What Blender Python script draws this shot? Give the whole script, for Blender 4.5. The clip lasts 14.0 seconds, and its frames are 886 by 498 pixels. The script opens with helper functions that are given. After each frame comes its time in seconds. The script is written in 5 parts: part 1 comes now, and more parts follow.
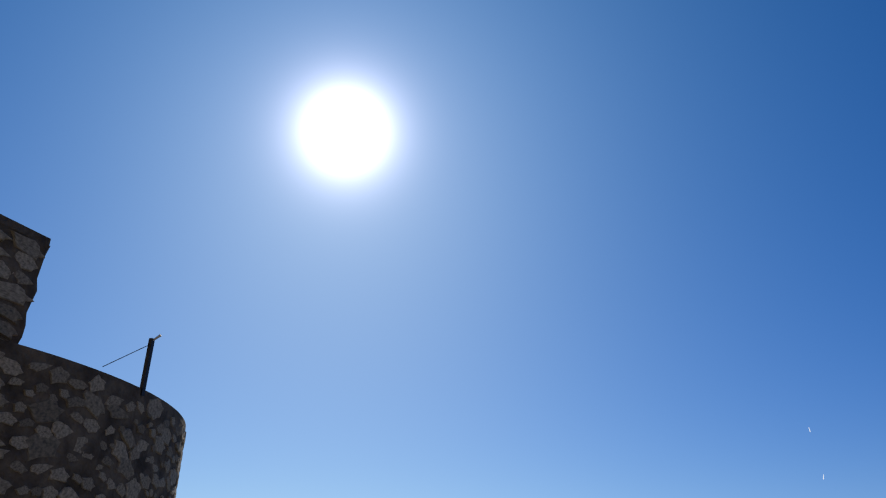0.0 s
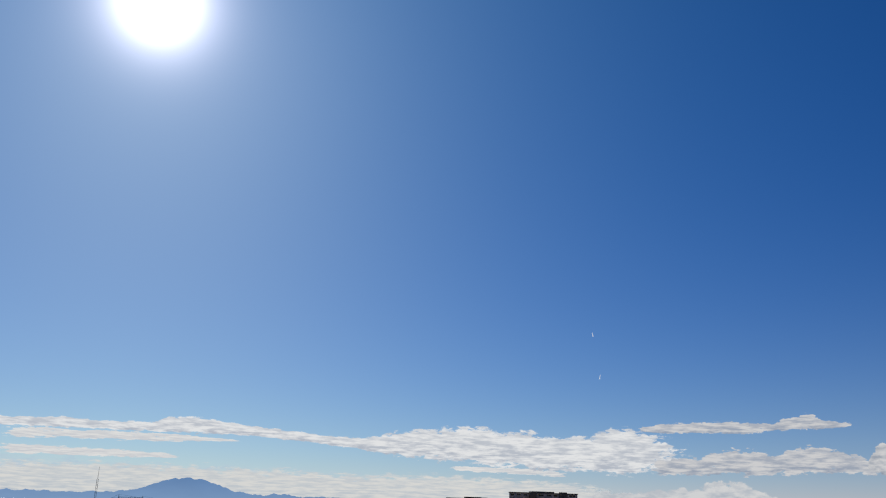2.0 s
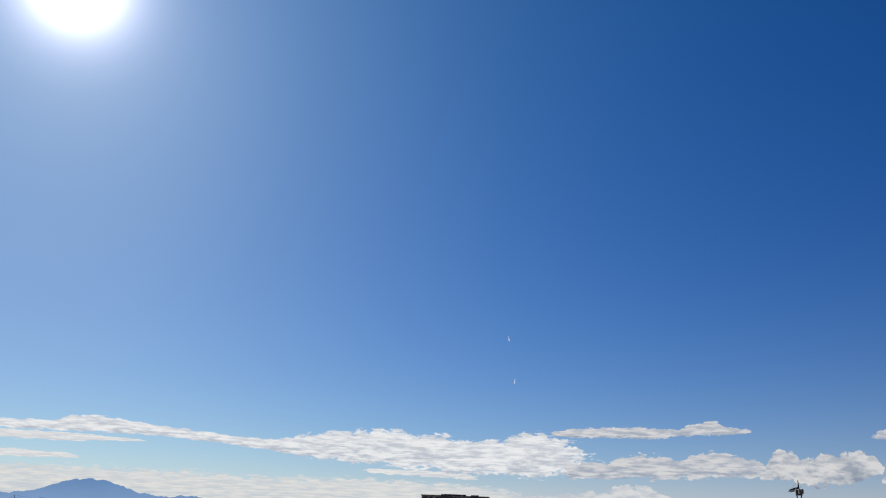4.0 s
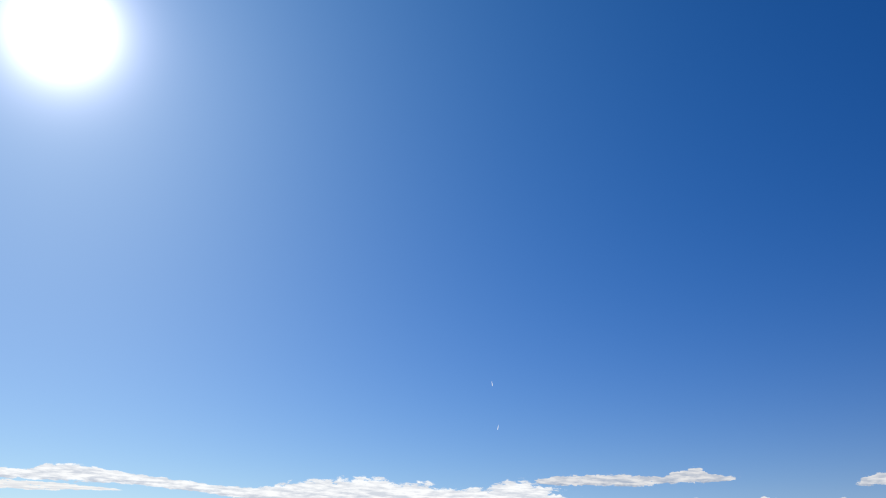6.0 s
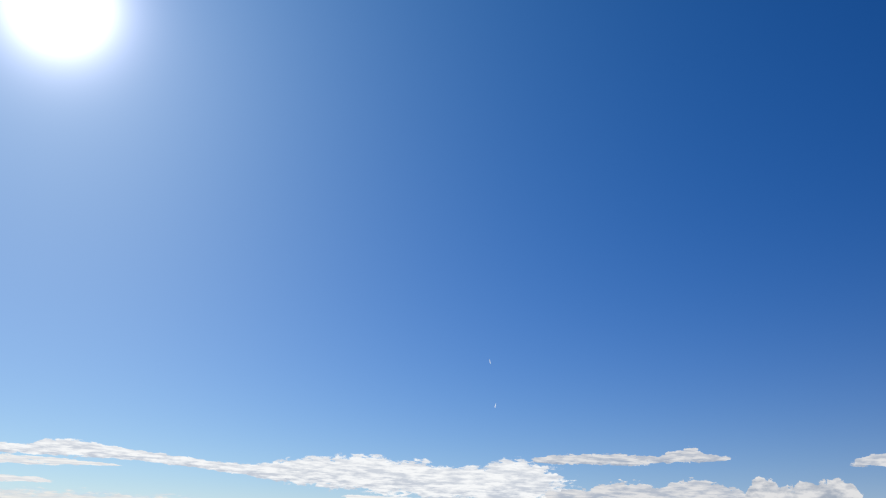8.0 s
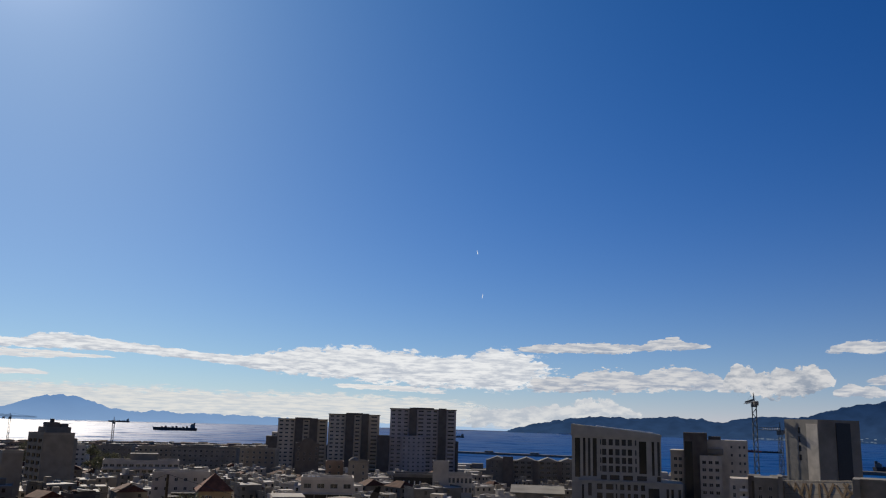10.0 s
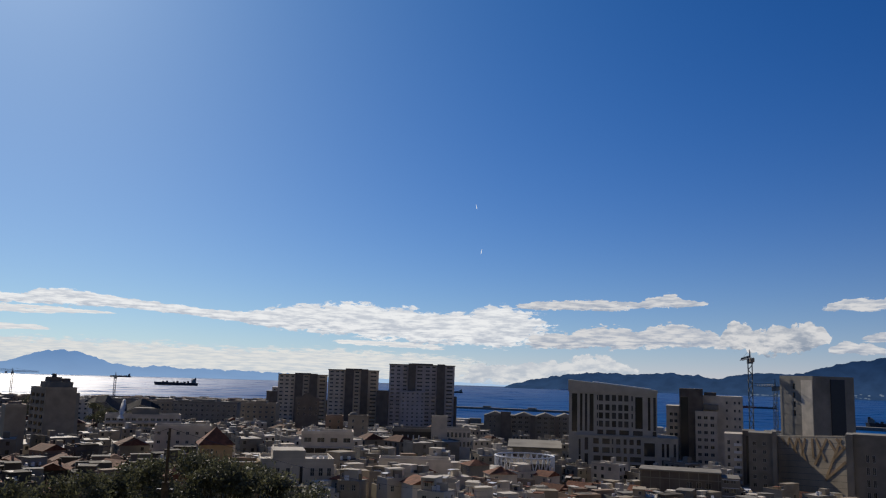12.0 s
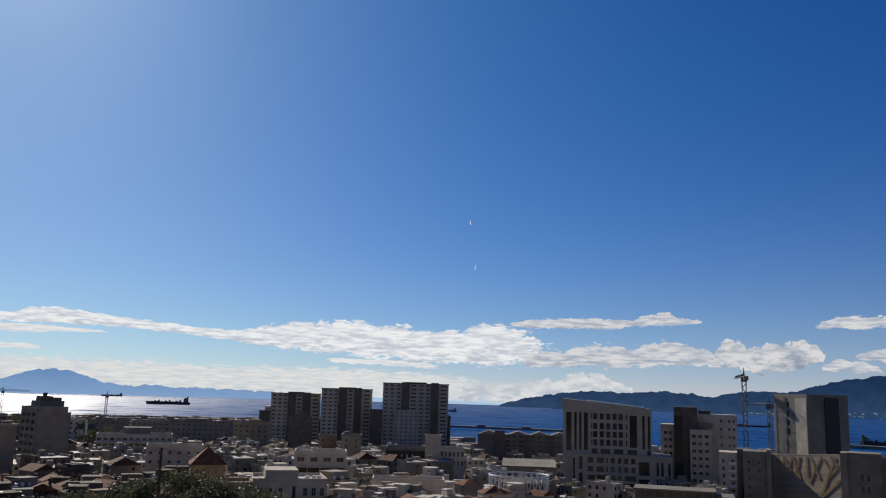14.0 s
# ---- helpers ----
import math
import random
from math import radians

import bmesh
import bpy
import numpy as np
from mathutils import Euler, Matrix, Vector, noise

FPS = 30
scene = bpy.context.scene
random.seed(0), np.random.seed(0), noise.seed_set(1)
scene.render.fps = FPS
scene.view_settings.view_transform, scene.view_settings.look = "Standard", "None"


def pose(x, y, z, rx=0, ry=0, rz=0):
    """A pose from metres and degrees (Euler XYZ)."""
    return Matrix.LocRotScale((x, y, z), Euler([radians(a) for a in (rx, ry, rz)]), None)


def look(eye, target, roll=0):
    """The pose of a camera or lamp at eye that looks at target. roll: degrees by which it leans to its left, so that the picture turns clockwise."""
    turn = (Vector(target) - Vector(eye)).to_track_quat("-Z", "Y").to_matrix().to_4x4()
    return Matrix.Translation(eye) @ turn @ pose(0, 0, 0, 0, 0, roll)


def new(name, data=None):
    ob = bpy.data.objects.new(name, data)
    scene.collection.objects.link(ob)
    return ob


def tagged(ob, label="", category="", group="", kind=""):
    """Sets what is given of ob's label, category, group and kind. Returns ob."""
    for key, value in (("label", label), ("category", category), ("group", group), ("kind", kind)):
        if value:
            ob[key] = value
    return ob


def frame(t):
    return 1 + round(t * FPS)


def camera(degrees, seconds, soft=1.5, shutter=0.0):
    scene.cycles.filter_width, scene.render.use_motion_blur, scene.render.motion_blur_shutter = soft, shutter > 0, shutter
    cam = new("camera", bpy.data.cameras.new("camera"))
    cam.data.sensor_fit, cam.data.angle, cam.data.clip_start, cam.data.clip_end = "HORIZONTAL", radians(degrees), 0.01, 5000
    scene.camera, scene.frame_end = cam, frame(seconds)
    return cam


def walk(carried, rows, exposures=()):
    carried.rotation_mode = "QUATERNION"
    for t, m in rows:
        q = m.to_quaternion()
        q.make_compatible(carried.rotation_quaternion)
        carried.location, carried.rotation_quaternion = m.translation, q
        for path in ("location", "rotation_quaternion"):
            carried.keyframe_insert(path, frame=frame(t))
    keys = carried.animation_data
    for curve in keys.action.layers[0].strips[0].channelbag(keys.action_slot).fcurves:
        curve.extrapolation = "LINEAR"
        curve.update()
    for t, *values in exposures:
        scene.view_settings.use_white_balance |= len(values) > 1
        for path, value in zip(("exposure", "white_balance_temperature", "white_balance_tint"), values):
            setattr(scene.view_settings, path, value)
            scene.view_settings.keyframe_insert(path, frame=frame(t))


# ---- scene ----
import itertools

EYE = 50.0


def aim(yaw, pitch, roll):
    """The hand-held camera on the castle terrace: degrees right, up, and lean."""
    return pose(0, 0, EYE, 90 + pitch, 0, -yaw) @ pose(0, 0, 0, 0, 0, roll)


cam = camera(56.68, 14.0, soft=1.15)
walk(cam, [
    (0.0, aim(-22.34, 23.59, 2.52)),
    (0.4, aim(-18.44, 21.65, 2.20)),
    (0.8, aim(-14.62, 20.66, 1.90)),
    (1.0, aim(-12.93, 19.88, 1.70)),
    (1.5, aim(-10.85, 17.84, 1.79)),
    (2.0, aim(-8.44, 17.02, 1.85)),
    (2.5, aim(-6.49, 16.37, 1.82)),
    (3.0, aim(-5.22, 16.28, 2.01)),
    (3.2, aim(-4.47, 16.15, 2.11)),
    (5.5, aim(-1.68, 20.53, 1.76)),
    (6.0, aim(-1.52, 20.55, 1.78)),
    (6.5, aim(-1.45, 20.65, 2.08)),
    (7.0, aim(-1.60, 20.66, 2.28)),
    (7.2, aim(-1.55, 20.72, 2.27)),
    (9.3, aim(-0.98, 14.08, 1.90)),
    (9.5, aim(-0.72, 13.51, 1.80)),
    (10.0, aim(-0.23, 11.75, 1.64)),
    (10.5, aim(0.27, 10.53, 1.62)),
    (11.0, aim(0.52, 9.29, 1.33)),
    (11.5, aim(0.88, 8.19, 1.30)),
    (12.0, aim(-0.07, 8.76, 1.75)),
    (12.5, aim(0.00, 9.18, 1.84)),
    (13.0, aim(0.27, 9.44, 1.67)),
    (13.5, aim(0.37, 9.59, 1.60)),
    (14.0, aim(0.33, 10.04, 1.68)),
], ((0.0, 0.28), (0.5, 0.03), (1.0, -0.25), (1.5, -0.03), (3.2, -0.05), (5.3, 0.36), (7.2, 0.36), (9.4, 0.08), (14.0, 0.12)))

# ---- world and sun ----
SUN_AZ, SUN_EL = -30.6, 31.2


def heading(az, el=0.0):
    a, e = radians(az), radians(el)
    return Vector((math.sin(a) * math.cos(e), math.cos(a) * math.cos(e), math.sin(e)))


def make_world():
    w = bpy.data.worlds.new("world")
    scene.world = w
    w.use_nodes = True
    n, l = w.node_tree.nodes, w.node_tree.links
    n.clear()
    out, bg = n.new("ShaderNodeOutputWorld"), n.new("ShaderNodeBackground")
    sky = n.new("ShaderNodeTexSky")
    sky.sky_type, sky.sun_disc = "NISHITA", False
    sky.sun_elevation, sky.sun_rotation = radians(SUN_EL), radians(SUN_AZ)
    sky.altitude, sky.air_density, sky.dust_density, sky.ozone_density = 50, 1.0, 0.0, 4.0
    bg.inputs["Strength"].default_value = 0.052
    co, dot = n.new("ShaderNodeTexCoord"), n.new("ShaderNodeVectorMath")
    dot.operation = "DOT_PRODUCT"
    dot.inputs[1].default_value = heading(SUN_AZ, SUN_EL)
    l.new(co.outputs["Generated"], dot.inputs[0])

    def math_node(op, a, b=None):
        m = n.new("ShaderNodeMath")
        m.operation = op
        for i, v in enumerate((a, b)):
            if isinstance(v, (int, float)):
                m.inputs[i].default_value = v
            elif v is not None:
                l.new(v, m.inputs[i])
        return m.outputs[0]

    def decay(value, width):
        return math_node("EXPONENT", math_node("DIVIDE", value, -width))

    ang = math_node("ARCCOSINE", math_node("MINIMUM", dot.outputs["Value"], 1.0))
    sep = n.new("ShaderNodeSeparateXYZ")
    l.new(co.outputs["Generated"], sep.inputs[0])
    up = math_node("MAXIMUM", sep.outputs["Z"], 0.0)
    # clear upper air
    deep = n.new("ShaderNodeHueSaturation")
    deep.inputs["Saturation"].default_value = 1.15
    l.new(sky.outputs[0], deep.inputs["Color"])
    air = n.new("ShaderNodeMix")
    air.data_type, air.blend_type = "RGBA", "MULTIPLY"
    air.inputs["Factor"].default_value, air.inputs["B"].default_value = 1.0, (0.145, 0.575, 1.09, 1)
    l.new(deep.outputs[0], air.inputs["A"])
    # the aureole round the sun, the haze along the horizon, and the haze that the sun lights from behind
    total = air.outputs["Result"]
    backlit = math_node("MULTIPLY", decay(up, 0.2), decay(ang, 0.2))
    for tint, amount in (((4.7, 0, 0), decay(ang, 0.175)), ((0, 6.4, 8.7), decay(ang, 0.25)), ((120, 112, 124), decay(ang, 0.0215)), ((5.2, 4.2, 2.3), decay(up, 0.09)), ((3.2, 0.4, 2.2), decay(up, 0.035)), ((40.0, 32.0, 0.0), backlit)):
        veil, add = n.new("ShaderNodeVectorMath"), n.new("ShaderNodeVectorMath")
        veil.operation = "SCALE"
        veil.inputs[0].default_value = tint
        l.new(amount, veil.inputs["Scale"])
        l.new(total, add.inputs[0])
        l.new(veil.outputs[0], add.inputs[1])
        total = add.outputs[0]
    l.new(total, bg.inputs["Color"])
    l.new(bg.outputs[0], out.inputs["Surface"])


make_world()
sun = new("sun", bpy.data.lights.new("sun", "SUN"))
sun.data.energy, sun.data.angle, sun.data.color = 3.9, radians(0.53), (1.0, 0.90, 0.76)
sun.matrix_world = look(heading(SUN_AZ, SUN_EL) * 100, (0, 0, 0))


# ---- materials ----
def nodes_of(name):
    m = bpy.data.materials.new(name)
    m.use_nodes = True
    n = m.node_tree.nodes
    return m, n, m.node_tree.links, n["Principled BSDF"]


def surface(name, base, rough=0.85, scale=2.0, vary=0.25, bump=0.2, grain=25.0, metal=0.0, piece=0.0, stain=None):
    """A weathered surface: broad stains, fine grain, relief, and a shade of its own for each object (piece)."""
    m, n, l, b = nodes_of(name)
    co = n.new("ShaderNodeTexCoord")
    broad, fine = n.new("ShaderNodeTexNoise"), n.new("ShaderNodeTexNoise")
    broad.inputs["Scale"].default_value, broad.inputs["Detail"].default_value = scale, 6
    fine.inputs["Scale"].default_value, fine.inputs["Detail"].default_value = grain, 4
    l.new(co.outputs["Object"], broad.inputs["Vector"])
    l.new(co.outputs["Object"], fine.inputs["Vector"])
    ramp = n.new("ShaderNodeMapRange")
    ramp.inputs[1].default_value, ramp.inputs[2].default_value = 0.35, 0.68
    l.new(broad.outputs["Fac"], ramp.inputs[0])
    mix = n.new("ShaderNodeMix")
    mix.data_type = "RGBA"
    dark = stain or tuple(c * (1 - 1.6 * vary) for c in base)
    mix.inputs["A"].default_value, mix.inputs["B"].default_value = (*base, 1), (*dark, 1)
    l.new(ramp.outputs[0], mix.inputs["Factor"])
    hsv = n.new("ShaderNodeHueSaturation")
    l.new(mix.outputs["Result"], hsv.inputs["Color"])
    val = n.new("ShaderNodeMapRange")
    val.inputs[3].default_value, val.inputs[4].default_value = 1 - vary * 0.5, 1 + vary * 0.5
    l.new(fine.outputs["Fac"], val.inputs[0])
    if piece:
        info, pm, mul = n.new("ShaderNodeObjectInfo"), n.new("ShaderNodeMapRange"), n.new("ShaderNodeMath")
        pm.inputs[3].default_value, pm.inputs[4].default_value = 1 - piece, 1 + piece * 0.6
        mul.operation = "MULTIPLY"
        l.new(info.outputs["Random"], pm.inputs[0])
        l.new(pm.outputs[0], mul.inputs[0])
        l.new(val.outputs[0], mul.inputs[1])
        l.new(mul.outputs[0], hsv.inputs["Value"])
    else:
        l.new(val.outputs[0], hsv.inputs["Value"])
    l.new(hsv.outputs["Color"], b.inputs["Base Color"])
    b.inputs["Roughness"].default_value, b.inputs["Metallic"].default_value = rough, metal
    b.inputs["Specular IOR Level"].default_value = 0.5 if rough < 0.6 else 0.15
    if bump:
        bp = n.new("ShaderNodeBump")
        bp.inputs["Strength"].default_value, bp.inputs["Distance"].default_value = bump, 0.05
        l.new(fine.outputs["Fac"], bp.inputs["Height"])
        l.new(bp.outputs[0], b.inputs["Normal"])
    return m


def glassy(name, base, rough=0.12):
    m, n, l, b = nodes_of(name)
    info, val, hsv = n.new("ShaderNodeObjectInfo"), n.new("ShaderNodeMapRange"), n.new("ShaderNodeHueSaturation")
    val.inputs[3].default_value, val.inputs[4].default_value = 0.4, 1.8
    hsv.inputs["Color"].default_value = (*base, 1)
    l.new(info.outputs["Random"], val.inputs[0])
    l.new(val.outputs[0], hsv.inputs["Value"])
    l.new(hsv.outputs[0], b.inputs["Base Color"])
    b.inputs["Roughness"].default_value = rough
    return m


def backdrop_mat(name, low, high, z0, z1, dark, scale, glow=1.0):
    """Far land seen through kilometres of bright air, painted as its own glow."""
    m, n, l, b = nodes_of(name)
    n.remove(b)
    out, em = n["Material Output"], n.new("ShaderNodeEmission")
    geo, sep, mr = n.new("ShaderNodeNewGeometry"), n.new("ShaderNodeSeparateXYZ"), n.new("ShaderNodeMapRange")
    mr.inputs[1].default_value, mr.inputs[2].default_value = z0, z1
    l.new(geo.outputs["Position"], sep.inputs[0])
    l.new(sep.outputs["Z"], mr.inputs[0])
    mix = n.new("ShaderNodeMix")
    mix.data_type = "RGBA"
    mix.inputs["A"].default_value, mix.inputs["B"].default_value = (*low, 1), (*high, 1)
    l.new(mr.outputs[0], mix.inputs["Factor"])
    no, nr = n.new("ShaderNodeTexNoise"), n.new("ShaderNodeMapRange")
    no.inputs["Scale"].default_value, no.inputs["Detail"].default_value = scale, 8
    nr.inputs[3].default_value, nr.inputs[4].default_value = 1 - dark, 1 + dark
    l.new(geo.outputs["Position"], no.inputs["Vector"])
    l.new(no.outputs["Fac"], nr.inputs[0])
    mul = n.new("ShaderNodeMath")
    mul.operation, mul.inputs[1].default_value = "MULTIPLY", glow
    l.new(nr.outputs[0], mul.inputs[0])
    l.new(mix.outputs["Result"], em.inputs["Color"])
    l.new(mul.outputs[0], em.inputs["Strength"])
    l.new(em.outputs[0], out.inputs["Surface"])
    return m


def water_mat():
    m, n, l, b = nodes_of("sea_water")
    co = n.new("ShaderNodeNewGeometry")
    mp, no, fine = n.new("ShaderNodeMapping"), n.new("ShaderNodeTexNoise"), n.new("ShaderNodeTexNoise")
    mp.inputs["Scale"].default_value = (0.0025, 0.012, 1)
    no.inputs["Scale"].default_value, no.inputs["Detail"].default_value = 1.0, 8
    fine.inputs["Scale"].default_value, fine.inputs["Detail"].default_value = 0.12, 6
    l.new(co.outputs["Position"], mp.inputs[0])
    l.new(mp.outputs[0], no.inputs["Vector"])
    l.new(co.outputs["Position"], fine.inputs["Vector"])
    mix = n.new("ShaderNodeMix")
    mix.data_type = "RGBA"
    mix.inputs["A"].default_value, mix.inputs["B"].default_value = (0.002, 0.042, 0.17, 1), (0.003, 0.080, 0.26, 1)
    mr = n.new("ShaderNodeMapRange")
    mr.inputs[1].default_value, mr.inputs[2].default_value = 0.35, 0.65
    l.new(no.outputs["Fac"], mr.inputs[0])
    l.new(mr.outputs[0], mix.inputs["Factor"])
    l.new(mix.outputs["Result"], b.inputs["Base Color"])
    rr = n.new("ShaderNodeMapRange")
    rr.inputs[3].default_value, rr.inputs[4].default_value = 0.42, 0.46
    l.new(no.outputs["Fac"], rr.inputs[0])
    l.new(rr.outputs[0], b.inputs["Roughness"])
    b.inputs["IOR"].default_value = 1.33
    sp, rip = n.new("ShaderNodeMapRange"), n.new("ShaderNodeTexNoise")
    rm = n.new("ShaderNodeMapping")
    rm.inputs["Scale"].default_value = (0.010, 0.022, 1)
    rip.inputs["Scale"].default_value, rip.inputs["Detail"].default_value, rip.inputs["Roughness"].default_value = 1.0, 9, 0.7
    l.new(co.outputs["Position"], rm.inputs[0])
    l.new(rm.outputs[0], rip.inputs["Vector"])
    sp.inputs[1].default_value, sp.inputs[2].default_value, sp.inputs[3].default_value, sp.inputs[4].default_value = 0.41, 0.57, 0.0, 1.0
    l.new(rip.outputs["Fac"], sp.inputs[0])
    # sun glitter painted by position: gloss grows to the left and far out
    xs, glitter_side, side_gloss = n.new("ShaderNodeSeparateXYZ"), n.new("ShaderNodeMapRange"), n.new("ShaderNodeMath")
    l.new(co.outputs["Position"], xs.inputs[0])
    glitter_side.inputs[1].default_value, glitter_side.inputs[2].default_value, glitter_side.inputs[3].default_value, glitter_side.inputs[4].default_value = -250, -850, 0.25, 1.0
    l.new(xs.outputs["X"], glitter_side.inputs[0])
    side_gloss.operation = "MULTIPLY"
    l.new(sp.outputs[0], side_gloss.inputs[0])
    l.new(glitter_side.outputs[0], side_gloss.inputs[1])
    glitter_far, placed_gloss = n.new("ShaderNodeMapRange"), n.new("ShaderNodeMath")
    glitter_far.inputs[1].default_value, glitter_far.inputs[2].default_value, glitter_far.inputs[3].default_value = 1250, 2600, 0.3
    l.new(xs.outputs["Y"], glitter_far.inputs[0])
    placed_gloss.operation = "MULTIPLY"
    l.new(side_gloss.outputs[0], placed_gloss.inputs[0])
    l.new(glitter_far.outputs[0], placed_gloss.inputs[1])
    l.new(placed_gloss.outputs[0], b.inputs["Specular IOR Level"])
    bp = n.new("ShaderNodeBump")
    bp.inputs["Strength"].default_value, bp.inputs["Distance"].default_value = 0.7, 2.0
    l.new(fine.outputs["Fac"], bp.inputs["Height"])
    l.new(bp.outputs[0], b.inputs["Normal"])
    return m


def cloud_mat(name, soft, stretch, grey, thick=1.0, white=(1.0, 1.0, 1.0), ragged=4.4):
    """Cloud with sunlight and grey belly shade painted as glow, feathered by noise along its edges."""
    m, n, l, b = nodes_of(name)
    n.remove(b)
    out = n["Material Output"]
    uv, sep, geo = n.new("ShaderNodeUVMap"), n.new("ShaderNodeSeparateXYZ"), n.new("ShaderNodeNewGeometry")
    l.new(uv.outputs[0], sep.inputs[0])
    mp, no, big = n.new("ShaderNodeMapping"), n.new("ShaderNodeTexNoise"), n.new("ShaderNodeTexNoise")
    mp.inputs["Scale"].default_value = (0.014, 0.014, 0.014 * stretch)
    no.inputs["Scale"].default_value, no.inputs["Detail"].default_value = 1.0, 12
    no.inputs["Roughness"].default_value = 0.66
    big.inputs["Scale"].default_value, big.inputs["Detail"].default_value = 1.2, 12
    big.inputs["Roughness"].default_value = 0.6
    l.new(geo.outputs["Position"], mp.inputs[0])
    l.new(mp.outputs[0], no.inputs["Vector"])
    flat = n.new("ShaderNodeMapping")
    flat.inputs["Scale"].default_value = (0.008, 0.008, 0.008 * stretch * 2.2)
    l.new(geo.outputs["Position"], flat.inputs[0])
    l.new(flat.outputs[0], big.inputs["Vector"])

    def hump(axis, k):
        inv, mul, mn = n.new("ShaderNodeMath"), n.new("ShaderNodeMath"), n.new("ShaderNodeMath")
        inv.operation, inv.inputs[0].default_value = "SUBTRACT", 1.0
        l.new(sep.outputs[axis], inv.inputs[1])
        mul.operation = "MULTIPLY"
        l.new(sep.outputs[axis], mul.inputs[0])
        l.new(inv.outputs[0], mul.inputs[1])
        mn.operation, mn.inputs[1].default_value, mn.use_clamp = "MULTIPLY", k, True
        l.new(mul.outputs[0], mn.inputs[0])
        return mn

    hu, hv = hump("X", 14.0), hump("Y", 4.0)
    edge = n.new("ShaderNodeMath")
    edge.operation = "MULTIPLY"
    l.new(hu.outputs[0], edge.inputs[0])
    l.new(hv.outputs[0], edge.inputs[1])
    s = n.new("ShaderNodeMath")
    s.operation, s.inputs[2].default_value = "MULTIPLY_ADD", -1.0 + 0.2 * (thick - 1)
    s.inputs[1].default_value = 2.1
    l.new(edge.outputs[0], s.inputs[0])
    amp = n.new("ShaderNodeMath")
    amp.operation, amp.inputs[1].default_value, amp.inputs[2].default_value = "MULTIPLY_ADD", ragged, 0.5 - 0.5 * ragged
    l.new(no.outputs["Fac"], amp.inputs[0])
    add = n.new("ShaderNodeMath")
    l.new(s.outputs[0], add.inputs[0])
    l.new(amp.outputs[0], add.inputs[1])
    al = n.new("ShaderNodeMapRange")
    al.interpolation_type = "SMOOTHSTEP"
    al.inputs[1].default_value, al.inputs[2].default_value = 0.16, 0.16 + soft
    al.inputs[4].default_value = 1.0
    l.new(add.outputs[0], al.inputs[0])
    # belly shade, painted as grey
    gr, up = n.new("ShaderNodeMapRange"), n.new("ShaderNodeMapRange")
    gr.inputs[1].default_value, gr.inputs[2].default_value = 0.41, 0.60
    l.new(big.outputs["Fac"], gr.inputs[0])
    up.inputs[1].default_value, up.inputs[2].default_value, up.inputs[3].default_value, up.inputs[4].default_value = 0.15, 0.95, 1.0, 0.6
    l.new(sep.outputs["Y"], up.inputs[0])
    g = n.new("ShaderNodeMath")
    g.operation = "MULTIPLY"
    l.new(gr.outputs[0], g.inputs[0])
    l.new(up.outputs[0], g.inputs[1])
    mix = n.new("ShaderNodeMix")
    mix.data_type = "RGBA"
    mix.inputs["A"].default_value, mix.inputs["B"].default_value = (*white, 1), (*grey, 1)
    l.new(g.outputs[0], mix.inputs["Factor"])
    em, tr, sh = n.new("ShaderNodeEmission"), n.new("ShaderNodeBsdfTransparent"), n.new("ShaderNodeMixShader")
    l.new(mix.outputs["Result"], em.inputs["Color"])
    l.new(al.outputs[0], sh.inputs[0])
    l.new(tr.outputs[0], sh.inputs[1])
    l.new(em.outputs[0], sh.inputs[2])
    l.new(sh.outputs[0], out.inputs["Surface"])
    return m


WHITE = surface("white_render", (0.64, 0.575, 0.48), 0.85, 0.25, 0.18, 0.1, 6, piece=0.16)
CREAM = surface("cream_render", (0.37, 0.315, 0.24), 0.85, 0.25, 0.18, 0.1, 6, piece=0.16)
OCHRE = surface("ochre_render", (0.42, 0.30, 0.18), 0.85, 0.25, 0.2, 0.1, 6, piece=0.12)
PINK = surface("pink_render", (0.33, 0.24, 0.175), 0.85, 0.25, 0.2, 0.1, 6, piece=0.12)
GREY = surface("grey_render", (0.27, 0.25, 0.215), 0.85, 0.25, 0.2, 0.1, 6, piece=0.2)
TOWER = surface("tower_render", (0.66, 0.58, 0.47), 0.85, 0.2, 0.15, 0.1, 5, piece=0.1)
LILAC = surface("grey_lilac_render", (0.54, 0.49, 0.47), 0.85, 0.2, 0.15, 0.1, 5, piece=0.1)
BROWN = surface("brown_cladding", (0.17, 0.146, 0.122), 0.8, 0.3, 0.2, 0.1, 5)
# lighter than raw_concrete to make up for the weak grazing sun
PALE_CONCRETE = surface("sun_lightened_concrete", (0.60, 0.51, 0.38), 0.9, 0.12, 0.22, 0.1, 4)
CONCRETE = surface("raw_concrete", (0.285, 0.265, 0.23), 0.9, 0.12, 0.22, 0.15, 4)
STONE_CLAD = surface("pale_stone_cladding", (0.45, 0.425, 0.37), 0.75, 0.3, 0.12, 0.1, 5)
# brown walls and the shade over the left-hand houses, both in one tone
DUSK = surface("shade_toned_brown_render", (0.125, 0.11, 0.09), 0.85, 0.25, 0.25, 0.1, 6, piece=0.4)
TILE = surface("clay_roof_tile", (0.20, 0.085, 0.05), 0.85, 0.6, 0.35, 0.4, 8, piece=0.4)
ROOF = surface("flat_roof_felt", (0.65, 0.60, 0.52), 0.68, 0.3, 0.3, 0.15, 5, piece=0.3)
METAL = surface("dark_metal", (0.05, 0.05, 0.055), 0.5, 3, 0.2, 0.05, 30, metal=0.6)
PALE_METAL = surface("white_painted_steel", (0.75, 0.76, 0.78), 0.45, 3, 0.1, 0.05, 30)
